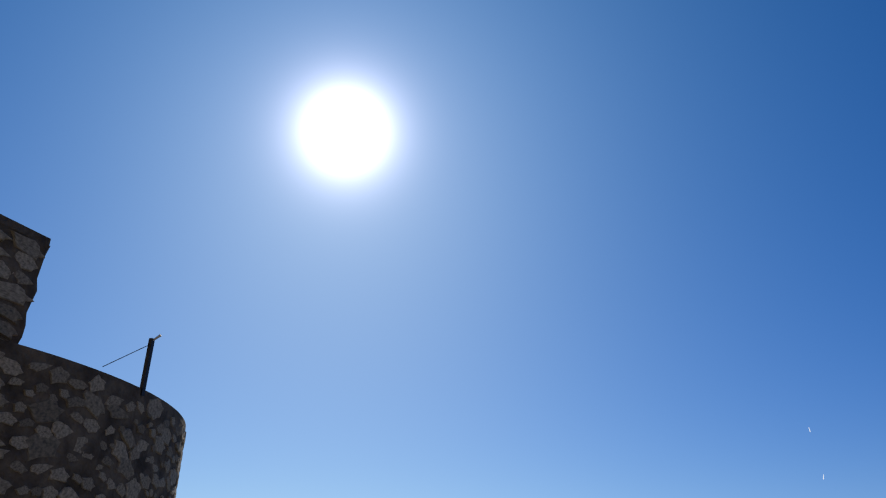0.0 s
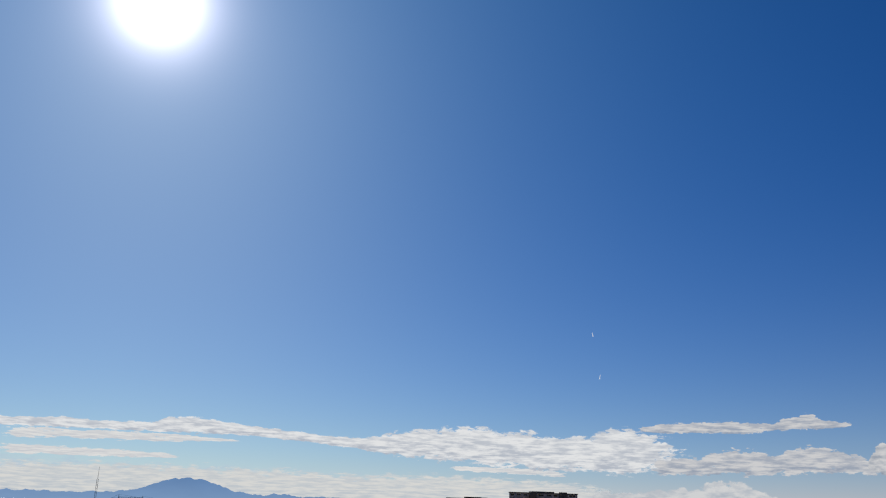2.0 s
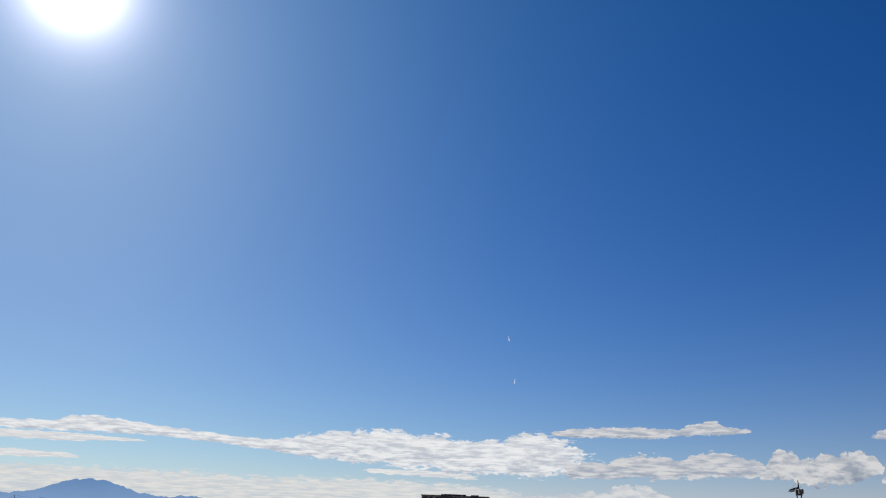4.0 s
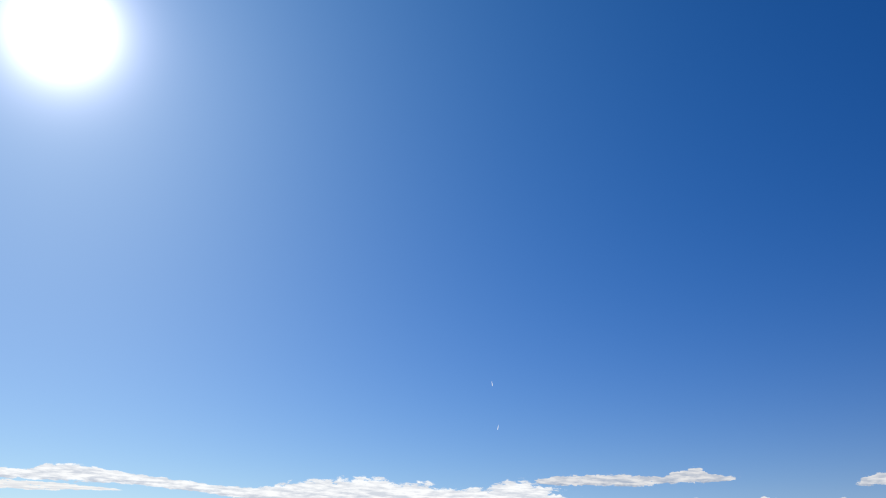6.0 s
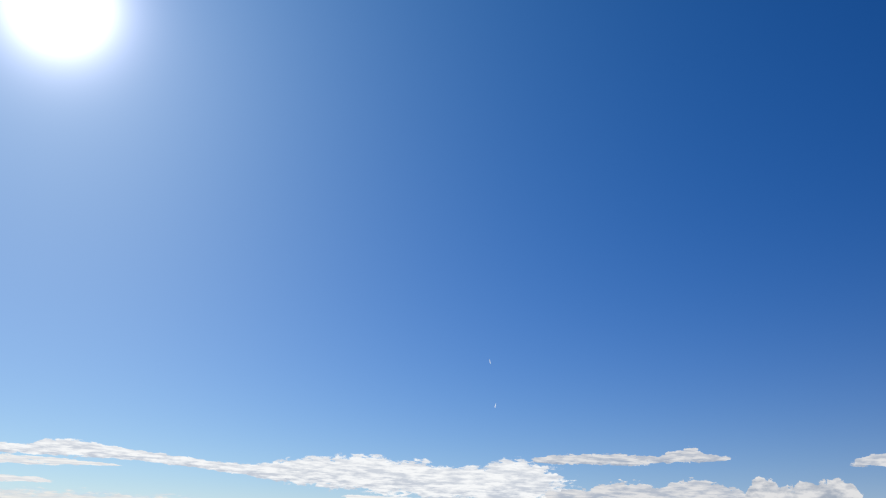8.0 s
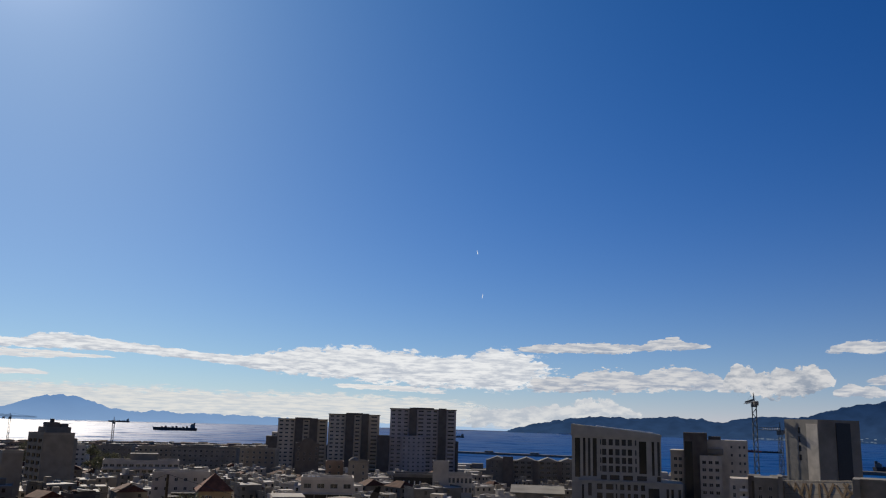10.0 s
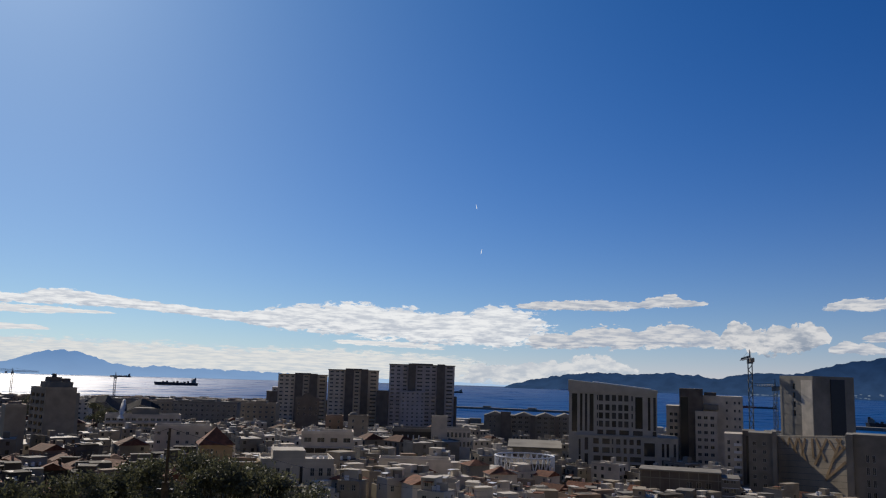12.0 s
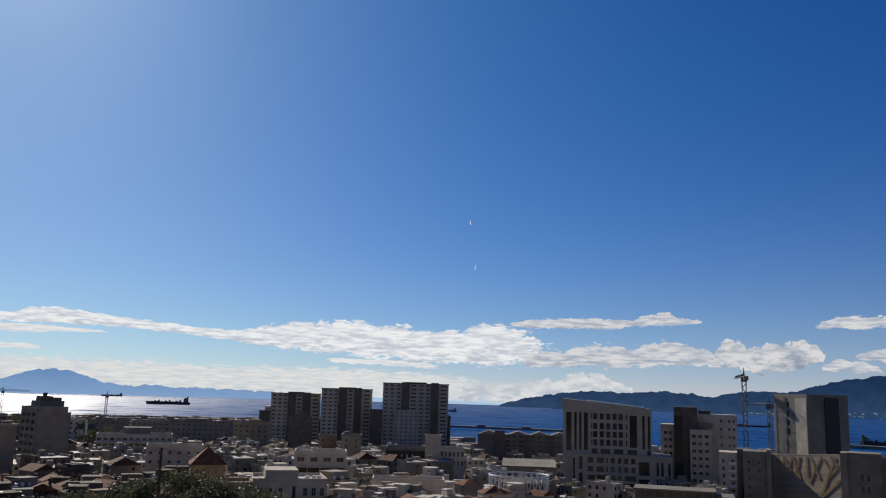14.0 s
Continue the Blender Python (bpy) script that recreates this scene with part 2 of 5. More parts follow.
GLASS = glassy("window_glass", (0.03, 0.035, 0.04))
FRAME = surface("window_frame", (0.55, 0.54, 0.52), 0.6, 2, 0.1, 0, 20)
GROUND = surface("dusty_ground", (0.10, 0.092, 0.075), 0.95, 0.03, 0.35, 0.2, 0.8, stain=(0.05, 0.06, 0.035))
# ground behind the eye, never in view; its tone sets the bounced light
LIMESTONE = surface("pale_limestone_scree", (0.135, 0.125, 0.103), 0.9, 0.04, 0.3, 0.3, 0.5, stain=(0.20, 0.18, 0.10))
BARK = surface("tree_bark", (0.11, 0.085, 0.06), 0.9, 6, 0.3, 0.4, 40)
MORTAR = surface("old_lime_mortar", (0.22, 0.165, 0.115), 0.95, 3.2, 0.45, 1.0, 18, stain=(0.075, 0.058, 0.044))
RUBBLE = surface("limestone_rubble", (0.50, 0.40, 0.285), 0.9, 5.0, 0.35, 0.35, 24, piece=0.4)


def leaf_mat():
    """Small grey-green leaves that let the low sun through."""
    m, n, l, b = nodes_of("olive_leaf")
    geo, val, hsv, tr, mix = n.new("ShaderNodeNewGeometry"), n.new("ShaderNodeMapRange"), n.new("ShaderNodeHueSaturation"), n.new("ShaderNodeBsdfTranslucent"), n.new("ShaderNodeMixShader")
    val.inputs[3].default_value, val.inputs[4].default_value = 0.45, 1.7
    hsv.inputs["Color"].default_value = (0.085, 0.086, 0.045, 1)
    l.new(geo.outputs["Random Per Island"], val.inputs[0])
    l.new(val.outputs[0], hsv.inputs["Value"])
    l.new(hsv.outputs[0], b.inputs["Base Color"])
    l.new(hsv.outputs[0], tr.inputs["Color"])
    b.inputs["Roughness"].default_value = 0.6
    mix.inputs[0].default_value = 0.35
    l.new(b.outputs[0], mix.inputs[1])
    l.new(tr.outputs[0], mix.inputs[2])
    l.new(mix.outputs[0], n["Material Output"].inputs["Surface"])
    return m


LEAF = leaf_mat()
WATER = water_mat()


# ---- mesh helpers ----
class Shape:
    """Collects corners and faces of one mesh, with a material slot for each face."""

    def __init__(self):
        self.v, self.f, self.s = [], [], []

    def face(self, pts, slot=0):
        i = len(self.v)
        self.v += [tuple(p) for p in pts]
        self.f.append(tuple(range(i, i + len(pts))))
        self.s.append(slot)

    def box(self, x0, x1, y0, y1, z0, z1, slot=0, m=None):
        c = [Vector((x, y, z)) for z in (z0, z1) for y in (y0, y1) for x in (x0, x1)]
        if m:
            c = [m @ p for p in c]
        i = len(self.v)
        self.v += [tuple(p) for p in c]
        for q in ((0, 2, 3, 1), (4, 5, 7, 6), (0, 1, 5, 4), (2, 6, 7, 3), (0, 4, 6, 2), (1, 3, 7, 5)):
            self.f.append(tuple(i + k for k in q))
            self.s.append(slot)
        return self

    def tube(self, a, b, ra, rb, n=8, slot=0):
        a, b = Vector(a), Vector(b)
        q = (b - a).to_track_quat("Z", "Y").to_matrix()
        i = len(self.v)
        for p, r in ((a, ra), (b, rb)):
            for k in range(n):
                t = 2 * math.pi * k / n
                self.v.append(tuple(p + q @ Vector((r * math.cos(t), r * math.sin(t), 0))))
        for k in range(n):
            j = (k + 1) % n
            self.f.append((i + k, i + j, i + n + j, i + n + k))
            self.s.append(slot)
        self.f.append(tuple(i + n + k for k in range(n)))
        self.f.append(tuple(i + n - 1 - k for k in range(n)))
        self.s += [slot, slot]
        return self

    def mesh(self, name, *mats):
        me = bpy.data.meshes.new(name)
        me.from_pydata(self.v, [], self.f)
        for m in mats:
            me.materials.append(m)
        if any(self.s):
            me.polygons.foreach_set("material_index", self.s)
        me.update()
        return me


def part(name, shape, mats, parent=None, label=""):
    """Links a shape (or a ready mesh) as one mesh object under its thing."""
    me = shape if isinstance(shape, bpy.types.Mesh) else shape.mesh(name, *(mats if isinstance(mats, (list, tuple)) else (mats,)))
    ob = new(name, me)
    if parent:
        ob.parent = parent
    if label:
        tagged(ob, label)
    return ob


def thing(name, m, label, category, group="", kind=""):
    ob = new(name)
    ob.matrix_world = m
    return tagged(ob, label, category, group, kind)


def ground_z(x, y):
    r = math.hypot(x, y)
    z = float(np.interp(r, (0, 7, 12, 25, 60, 110, 150, 220, 300, 400, 500, 640, 860), (48.3, 48.3, 44.5, 39, 31, 26, 22.5, 18, 13.5, 9, 6, 4, 2.6)))
    az = math.degrees(math.atan2(x, y))
    low = float(np.interp(r, (0, 7, 12, 25, 60, 110, 150, 220, 300, 400, 500, 640, 860), (48.3, 48.3, 44, 37, 27, 20, 16, 11, 7.5, 5, 4.2, 3.6, 2.6)))
    k = min(1.0, max(0.0, (az + 1) / 10)) if az < 90 else 0.0
    z += (low - z) * k * k * (3 - 2 * k)
    # unseen hillside behind the eye, added to bounce sunlight onto the shaded walls
    back = max(0.0, (abs(az) - 100) / 80)
    shore = float(np.interp(az, (-45, -11, -5, 0, 40), (1400, 1390, 1000, 880, 880)))
    if back == 0 and r > shore:
        z = max(-6.0, 2.4 - (r - shore) * 0.5)
    return z + min(1.0, back * 2.2) * max(0, r - 10) * 0.8 * (1 if r < 450 else 450 / r)


WINDOWS = {}


def window_mesh(w, h, style):
    """One window: a frame round dark panes. Shared by all windows of that size."""
    key = (round(w, 2), round(h, 2), style)
    if key not in WINDOWS:
        t = 0.07
        xs, zs = [-w / 2, -w / 2 + t, w / 2 - t, w / 2], [-h / 2, -h / 2 + t, h / 2 - t, h / 2]
        if style == "bare":
            xs, zs = [-w / 2, -w / 2 + 0.03, w / 2 - 0.03, w / 2], [-h / 2, -h / 2 + 0.03, h / 2 - 0.03, h / 2]
        if style in ("sash", "casement"):
            xs[2:2] = [-0.03, 0.03]
        if style == "sash":
            zs[2:2] = [-0.03, 0.03]
        s, seen = Shape(), {}

        def corner(i, j, y):
            if (i, j, y) not in seen:
                seen[i, j, y] = len(s.v)
                s.v.append((xs[i], y, zs[j]))
            return seen[i, j, y]

        for i in range(len(xs) - 1):
            for j in range(len(zs) - 1):
                ring = ((i, j), (i + 1, j), (i + 1, j + 1), (i, j + 1))
                if i % 2 and j % 2:
                    s.f.append(tuple(corner(*c, 0.03) for c in ring))
                    s.s.append(1)
                    for c, d in zip(ring, ring[1:] + ring[:1]):
                        s.f.append((corner(*c, -0.03), corner(*c, 0.03), corner(*d, 0.03), corner(*d, -0.03)))
                        s.s.append(0)
                else:
                    s.f.append(tuple(corner(*c, -0.03) for c in ring))
                    s.s.append(0)
        WINDOWS[key] = s.mesh("window", METAL if style == "bare" else FRAME, GLASS)
    return WINDOWS[key]


def facade(shape, side, a0, a1, z0, z1, off, holes, parent, depth=0.22, style="casement"):
    """One wall with recessed windows. side: 0 front (-y), 1 right (+x), 2 back, 3 left. holes: (centre, height, w, h)."""
    turn = Matrix.Rotation(side * math.pi / 2, 4, "Z")

    def p(a, d, z):
        return turn @ Vector((a, -off + d, z))

    us = sorted({a0, a1, *(u for c, _, w, _ in holes for u in (c - w / 2, c + w / 2))})
    zs = sorted({z0, z1, *(v for _, c, _, h in holes for v in (c - h / 2, c + h / 2))})
    for i in range(len(us) - 1):
        for j in range(len(zs) - 1):
            cu, cz = (us[i] + us[i + 1]) / 2, (zs[j] + zs[j + 1]) / 2
            if any(abs(cu - c) < w / 2 and abs(cz - k) < h / 2 for c, k, w, h in holes):
                continue
            shape.face((p(us[i], 0, zs[j]), p(us[i + 1], 0, zs[j]), p(us[i + 1], 0, zs[j + 1]), p(us[i], 0, zs[j + 1])))
    for c, k, w, h in holes:
        x0, x1, y0, y1 = c - w / 2, c + w / 2, k - h / 2, k + h / 2
        for (ax, az), (bx, bz) in (((x0, y0), (x1, y0)), ((x1, y0), (x1, y1)), ((x1, y1), (x0, y1)), ((x0, y1), (x0, y0))):
            shape.face((p(ax, 0, az), p(ax, depth, az), p(bx, depth, bz), p(bx, 0, bz)))
        ob = part("window", window_mesh(w, h, style), None, parent)
        ob.matrix_basis = turn @ Matrix.Translation((c, -off + depth - 0.02, k))


def grid(n, a0, a1, rows, z0, step, w, h):
    """Even rows of windows between a0 and a1."""
    s = (a1 - a0) / n
    return [(a0 + s * (i + 0.5), z0 + step * j, w, h) for j in range(rows) for i in range(n)]


def solid(parent, mat, w, d, z0, z1, front=(), right=(), left=(), depth=0.22, style="casement", name="wall", label=""):
    """A box of walls with windows on its faces, and a closed top."""
    s = Shape()
    facade(s, 0, -w / 2, w / 2, z0, z1, d / 2, list(front), parent, depth, style)
    facade(s, 1, -d / 2, d / 2, z0, z1, w / 2, list(right), parent, depth, style)
    facade(s, 2, -w / 2, w / 2, z0, z1, d / 2, [], parent)
    facade(s, 3, -d / 2, d / 2, z0, z1, w / 2, list(left), parent, depth, style)
    s.face(((-w / 2, -d / 2, z1), (w / 2, -d / 2, z1), (w / 2, d / 2, z1), (-w / 2, d / 2, z1)))
    return part(name, s, mat, parent, label)


def spot(az, r, z=0.0, turn=None):
    """A place by its bearing and distance from the terrace, faced towards it unless turned."""
    p = heading(az) * r
    return pose(p.x, p.y, z, 0, 0, -(az if turn is None else turn))


# ---- ground, sea, distance ----
def make_ground():
    s = Shape()
    rs = [0, 4, 7, 9, 12, 18, 25, 40, 60, 85, 110, 150, 185, 220, 260, 300, 350, 400, 450, 500, 560, 640, 720, 800, 870, 880, 890, 900, 940, 990, 1010, 1100, 1250, 1370, 1388, 1398, 1410, 1430, 1700, 2000, 3000, 4900]
    n = 120
    for r in rs:
        for k in range(n):
            p = heading(360 * k / n - 180) * r
            s.v.append((p.x, p.y, ground_z(p.x, p.y) + (noise.noise((p.x * 0.02, p.y * 0.02, 0)) * 0.8 if r > 12 else 0)))
    for i in range(len(rs) - 1):
        for k in range(n):
            j = (k + 1) % n
            s.f.append((i * n + k, i * n + j, (i + 1) * n + j, (i + 1) * n + k)[::-1])
            s.s.append(1 if rs[i] > 12 and abs(360 * (k + 0.5) / n - 180) > 104 else 0)
    tagged(part("ground", s, (GROUND, LIMESTONE)), "dusty sloping ground between the houses down to the shore", "ground", kind="structure")
    w, n = Shape(), 96
    for r in (700, 900, 1300, 2000, 3200, 4940):
        for k in range(n + 1):
            p = heading(-100 + 200 * k / n) * r
            w.v.append((p.x, p.y, 0))
    for i in range(5):
        for k in range(n):
            a = i * (n + 1) + k
            w.f.append((a, a + n + 1, a + n + 2, a + 1))
            w.s.append(0)
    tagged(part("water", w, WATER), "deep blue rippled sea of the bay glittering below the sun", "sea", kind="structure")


def ridge(name, r0, r1, az0, az1, height, mat, label, rough=1.0):
    """A far range: rises from its shore to a crest given by height(az)."""
    s = Shape()
    n, k = 700, 8
    for i in range(n + 1):
        az = az0 + (az1 - az0) * i / n
        top = height(az) + rough * (noise.fractal((az * 1.7, 3.1, rough), 0.6, 2.1, 7) * 9.0)
        for j in range(k + 1):
            q = j / k
            p = heading(az) * (r0 + (r1 - r0) * q)
            fold = 0.25 * noise.fractal((az * 0.7, q * 3, 7.7), 1.0, 2.0, 4) * math.sin(math.pi * q)
            s.v.append((p.x, p.y, -2 + max(0, (top + 2)) * max(q, min(1, math.sin(q * math.pi / 2) + fold))))
    for i in range(n):
        for j in range(k):
            a = i * (k + 1) + j
            s.f.append((a, a + k + 1, a + k + 2, a + 1))
            s.s.append(0)
    ob = part(name, s, mat)
    ob.data.polygons.foreach_set("use_smooth", [True] * len(ob.data.polygons))
    return tagged(ob, label, "mountain", kind="structure")


def crest(*rows):
    """A crest line through (bearing, height) pairs, eased between them."""
    a, h = [r[0] for r in rows], [r[1] for r in rows]
    return lambda az: sum(float(np.interp(az + k * 0.25, a, h)) for k in (-1, 0, 1)) / 3


make_ground()
# blue haze is painted into each range's glow, paler towards the shore
FAR_BLUE = backdrop_mat("far_mountain_haze_glow", (0.20, 0.32, 0.52), (0.12, 0.23, 0.44), 0, 130, 0.08, 0.006)
FAINT_BLUE = backdrop_mat("faint_hills_haze_glow", (0.36, 0.50, 0.68), (0.26, 0.42, 0.64), 0, 60, 0.05, 0.006)
NEAR_BLUE = backdrop_mat("wooded_hills_haze_glow", (0.024, 0.052, 0.115), (0.011, 0.029, 0.076), 0, 170, 0.45, 0.014)
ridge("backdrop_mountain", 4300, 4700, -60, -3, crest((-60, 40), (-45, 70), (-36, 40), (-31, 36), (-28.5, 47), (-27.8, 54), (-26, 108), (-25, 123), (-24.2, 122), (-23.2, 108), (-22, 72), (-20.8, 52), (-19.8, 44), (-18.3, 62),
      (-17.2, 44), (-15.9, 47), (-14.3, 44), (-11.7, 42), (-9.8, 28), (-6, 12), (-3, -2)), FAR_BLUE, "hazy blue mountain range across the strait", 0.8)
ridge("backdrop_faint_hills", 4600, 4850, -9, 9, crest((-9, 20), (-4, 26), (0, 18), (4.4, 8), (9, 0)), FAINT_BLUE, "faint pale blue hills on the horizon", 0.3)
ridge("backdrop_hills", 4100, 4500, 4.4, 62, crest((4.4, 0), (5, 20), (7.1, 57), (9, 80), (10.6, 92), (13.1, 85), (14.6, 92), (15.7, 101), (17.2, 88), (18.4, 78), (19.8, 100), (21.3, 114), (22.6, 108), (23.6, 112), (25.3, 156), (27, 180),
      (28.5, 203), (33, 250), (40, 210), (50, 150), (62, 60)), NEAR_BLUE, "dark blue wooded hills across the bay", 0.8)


def far_shore_town():
    """Specks of a pale town at the foot of the hills across the bay."""
    s, rng = Shape(), random.Random(9)
    for _ in range(170):
        az, r = rng.uniform(20.5, 40), rng.uniform(4040, 4120)
        w, h = rng.uniform(5, 14), rng.uniform(2, 5)
        z = rng.uniform(-1, 6) + (rng.uniform(0, 22) if rng.random() < 0.35 and az > 24 else 0)
        s.box(-w / 2, w / 2, -4, 4, z, z + h, 0, spot(az, r))
    # no lit walls here: haze and daylight are painted in as dull blue glow
    tagged(part("far_town", s, backdrop_mat("far_town_haze_glow", (0.07, 0.105, 0.165), (0.14, 0.18, 0.24), 0, 16, 0.6, 0.05)), "hazy pale town along the far shore of the bay", "houses", kind="stuff")


far_shore_town()


def cloud(name, az0, az1, low, high, mat, label, r=4750):
    """A bank of cloud hung far off, between two edges that are functions of the way along it (0 to 1)."""
    s = Shape()
    n, k = 96, 8
    uvs = []
    for i in range(n + 1):
        u = i / n
        e0, e1 = low(u), high(u)
        e0, e1 = e0 - 0.1 * (e1 - e0), e1 + 0.1 * (e1 - e0)
        for j in range(k + 1):
            v = j / k
            p = heading(az0 + (az1 - az0) * u) * r
            s.v.append((p.x, p.y, EYE + r * math.tan(radians(e0 + (e1 - e0) * v))))
            uvs.append((u, v))
    for i in range(n):
        for j in range(k):
            a = i * (k + 1) + j
            s.f.append((a, a + k + 1, a + k + 2, a + 1))
            s.s.append(0)
    me = s.mesh(name, mat)
    layer = me.uv_layers.new(name="UVMap")
    for loop in me.loops:
        layer.data[loop.index].uv = uvs[loop.vertex_index]
    ob = new(name, me)
    return tagged(ob, label, "cloud", "clouds along the horizon", "structure")


def line(*v):
    """A smooth edge through even steps."""
    n = len(v) - 1

    def edge(u):
        i = min(n - 1, int(u * n))
        k = u * n - i
        return v[i] + (v[i + 1] - v[i]) * k * k * (3 - 2 * k)

    return edge


# painted sunlight in two strengths: fuller near the sun, dimmer away from it
LIT = (0.77, 0.78, 0.79)
BANK = cloud_mat("cloud_bank", 0.5, 2.8, (0.44, 0.48, 0.55), 1.5, LIT)
DIM_LIT = (0.62, 0.62, 0.63)
DIM_BANK = cloud_mat("dim_lit_cloud_bank", 0.42, 2.6, (0.30, 0.35, 0.44), 1.2, DIM_LIT, 6.5)
PUFF = cloud_mat("cloud_puff", 0.32, 1.2, (0.24, 0.29, 0.37), 1.4, DIM_LIT, 6.0)
WISP = cloud_mat("cloud_wisp", 0.55, 5.5, (0.56, 0.58, 0.62), 1.1, (0.74, 0.74, 0.73), 6.5)
LOW_BANK = cloud_mat("low_cloud_bank", 0.9, 4.5, (0.50, 0.55, 0.60), 1.7, (0.69, 0.69, 0.67))
HEAP = cloud_mat("pale_cloud_heap", 0.5, 1.3, (0.40, 0.45, 0.52), 1.3, (0.64, 0.65, 0.66), 5.5)
# horizon haze is painted too, as a thin glowing sheet
VEIL = cloud_mat("cloud_veil", 2.2, 3.0, (0.40, 0.52, 0.66), 2.0, (0.50, 0.60, 0.70))
cloud("backdrop_horizon_haze", -70, 12, line(-0.9, -0.9), line(1.9, 2.0, 2.0, 1.8, 1.2, 0.4), VEIL, "pale haze of low cloud along the horizon", 4820)
cloud("backdrop_cloud_bank", -40.6, 8.7, line(3.5, 3.5, 3.6, 3.65, 3.7, 3.72, 3.7, 3.5, 3.2, 2.77, 2.57, 2.38, 2.21, 2.09, 2.05, 2.26),
      line(3.9, 4.1, 4.2, 4.1, 4.2, 4.3, 4.2, 4.25, 4.3, 4.67, 4.79, 4.52, 4.36, 4.23, 4.09, 3.97, 3.9, 3.98, 4.38, 4.6, 4.78, 4.87, 4.76, 4.64, 4.45, 4.28, 4.49, 5.03, 4.7, 4.5, 4.12), BANK, "long white sunlit cloud bank low over the sea")
cloud("backdrop_cloud_wisp", -36, -21.5, line(2.9, 3.0, 3.1, 3.3), line(3.5, 3.6, 3.6, 3.43), WISP, "thin pale cloud streaks low over the sea", 4755)
cloud("backdrop_cloud_wisp", -36, -25, line(1.9, 2.0, 2.1), line(2.5, 2.5, 2.35), WISP, "thin pale cloud streaks low over the sea")
cloud("backdrop_cloud_wisp", -7.7, 0.4, line(1.95, 1.85, 1.75), line(2.25, 2.25, 2.1), WISP, "faint cloud streaks")
cloud("backdrop_cloud_bank", -44, 4.6, line(-0.9, -0.9, -0.8, -0.6, -0.4), line(1.5, 1.6, 1.5, 1.62, 1.71, 1.7, 1.68, 1.62, 1.56, 1.55, 1.6, 1.59, 1.51, 1.36, 1.1), LOW_BANK, "pale low cloud bank above the far shore", 4790)
cloud("backdrop_cloud_streak", 4.7, 18.7, line(4.84, 4.65, 4.75, 4.66, 4.86, 4.99, 5.2), line(5.05, 5.14, 5.28, 5.36, 5.42, 5.45, 5.45, 5.36, 5.28, 5.62, 6.0, 5.5, 5.4, 5.35), DIM_BANK, "thin white cloud streak")
cloud("backdrop_cloud_bank", 5.5, 20.1, line(2.04, 2.09, 2.11, 2.12, 2.28, 2.25, 2.26), line(2.9, 2.99, 3.07, 3.16, 3.51, 3.7, 3.68, 3.51, 3.69, 3.95, 3.76, 3.43, 3.18, 3.0), DIM_BANK, "white flat-bottomed cloud bank", 4745)
cloud("backdrop_cumulus", 18.6, 21.4, line(2.5, 2.2, 2.0, 2.2), line(3.0, 3.9, 4.2, 4.1, 3.5, 2.9), PUFF, "small white cumulus cloud with grey belly", 4740)
cloud("backdrop_cumulus", 20.4, 25.4, line(1.95, 1.86, 1.9, 2.1, 2.4, 2.7), line(3.2, 3.6, 3.8, 3.75, 3.95, 4.1, 3.9, 3.2), PUFF, "heaped white cumulus cloud with grey belly")
cloud("backdrop_cumulus", 25.0, 28.6, line(2.1, 2.05, 2.0), line(2.5, 2.86, 2.7, 2.4), DIM_BANK, "small white cumulus cloud over the hills")
cloud("backdrop_cloud_streak", 24.6, 34, line(4.75, 4.7, 4.75, 4.8), line(5.1, 5.6, 5.5, 5.35, 5.3), DIM_BANK, "white cloud streak with ragged edge")
cloud("backdrop_cumulus", 26.9, 38, line(2.9, 2.3, 1.9, 1.9), line(3.3, 3.8, 4.0, 4.0), DIM_BANK, "white cumulus cloud over the hills")
cloud("backdrop_cumulus", 1.5, 13.8, line(-0.5, -0.4, -0.3, -0.1, 0.1), line(0.9, 0.9, 0.9, 1.02, 1.1, 1.25, 1.6, 1.85, 1.2, 0.8), HEAP, "pale cumulus tops over the far hills", 4780)


# ---- town ----
TAKEN = []  # ground already built on: x, y, radius


def claim(az, r, radius):
    p = heading(az) * r
    TAKEN.append((p.x, p.y, radius))


def rim(h, w, d, t=0.3, tall=0.9):
    s = Shape()
    for a in ((-w / 2, w / 2, -d / 2, -d / 2 + t), (-w / 2, w / 2, d / 2 - t, d / 2), (-w / 2, -w / 2 + t, -d / 2 + t, d / 2 - t), (w / 2 - t, w / 2, -d / 2 + t, d / 2 - t)):
        s.box(*a, h + 0.003, h + tall)
    return s


def move(ob, x=0.0, y=0.0, z=0.0, turn=0.0):
    """Shift a part within its thing."""
    ob.matrix_basis = pose(x, y, z, 0, 0, turn) @ ob.matrix_basis
    return ob


def bay(t, mat, x0, x1, y0, y1, z0, z1, front=(), name="bay", label="", style="casement", depth=0.25, left=(), right=()):
    """A box-shaped part of a building with windows of its own; holes are in the building's own x."""
    w, d, cx, cy = x1 - x0, y1 - y0, (x0 + x1) / 2, (y0 + y1) / 2
    before = set(t.children)
    solid(t, mat, w, d, z0, z1, [(c - cx, k, a, h) for c, k, a, h in front], [(c - cy, k, a, h) for c, k, a, h in right], [(cy - c, k, a, h) for c, k, a, h in left], depth, style, name, label)
    for ob in t.children:
        if ob not in before:
            move(ob, cx, cy)


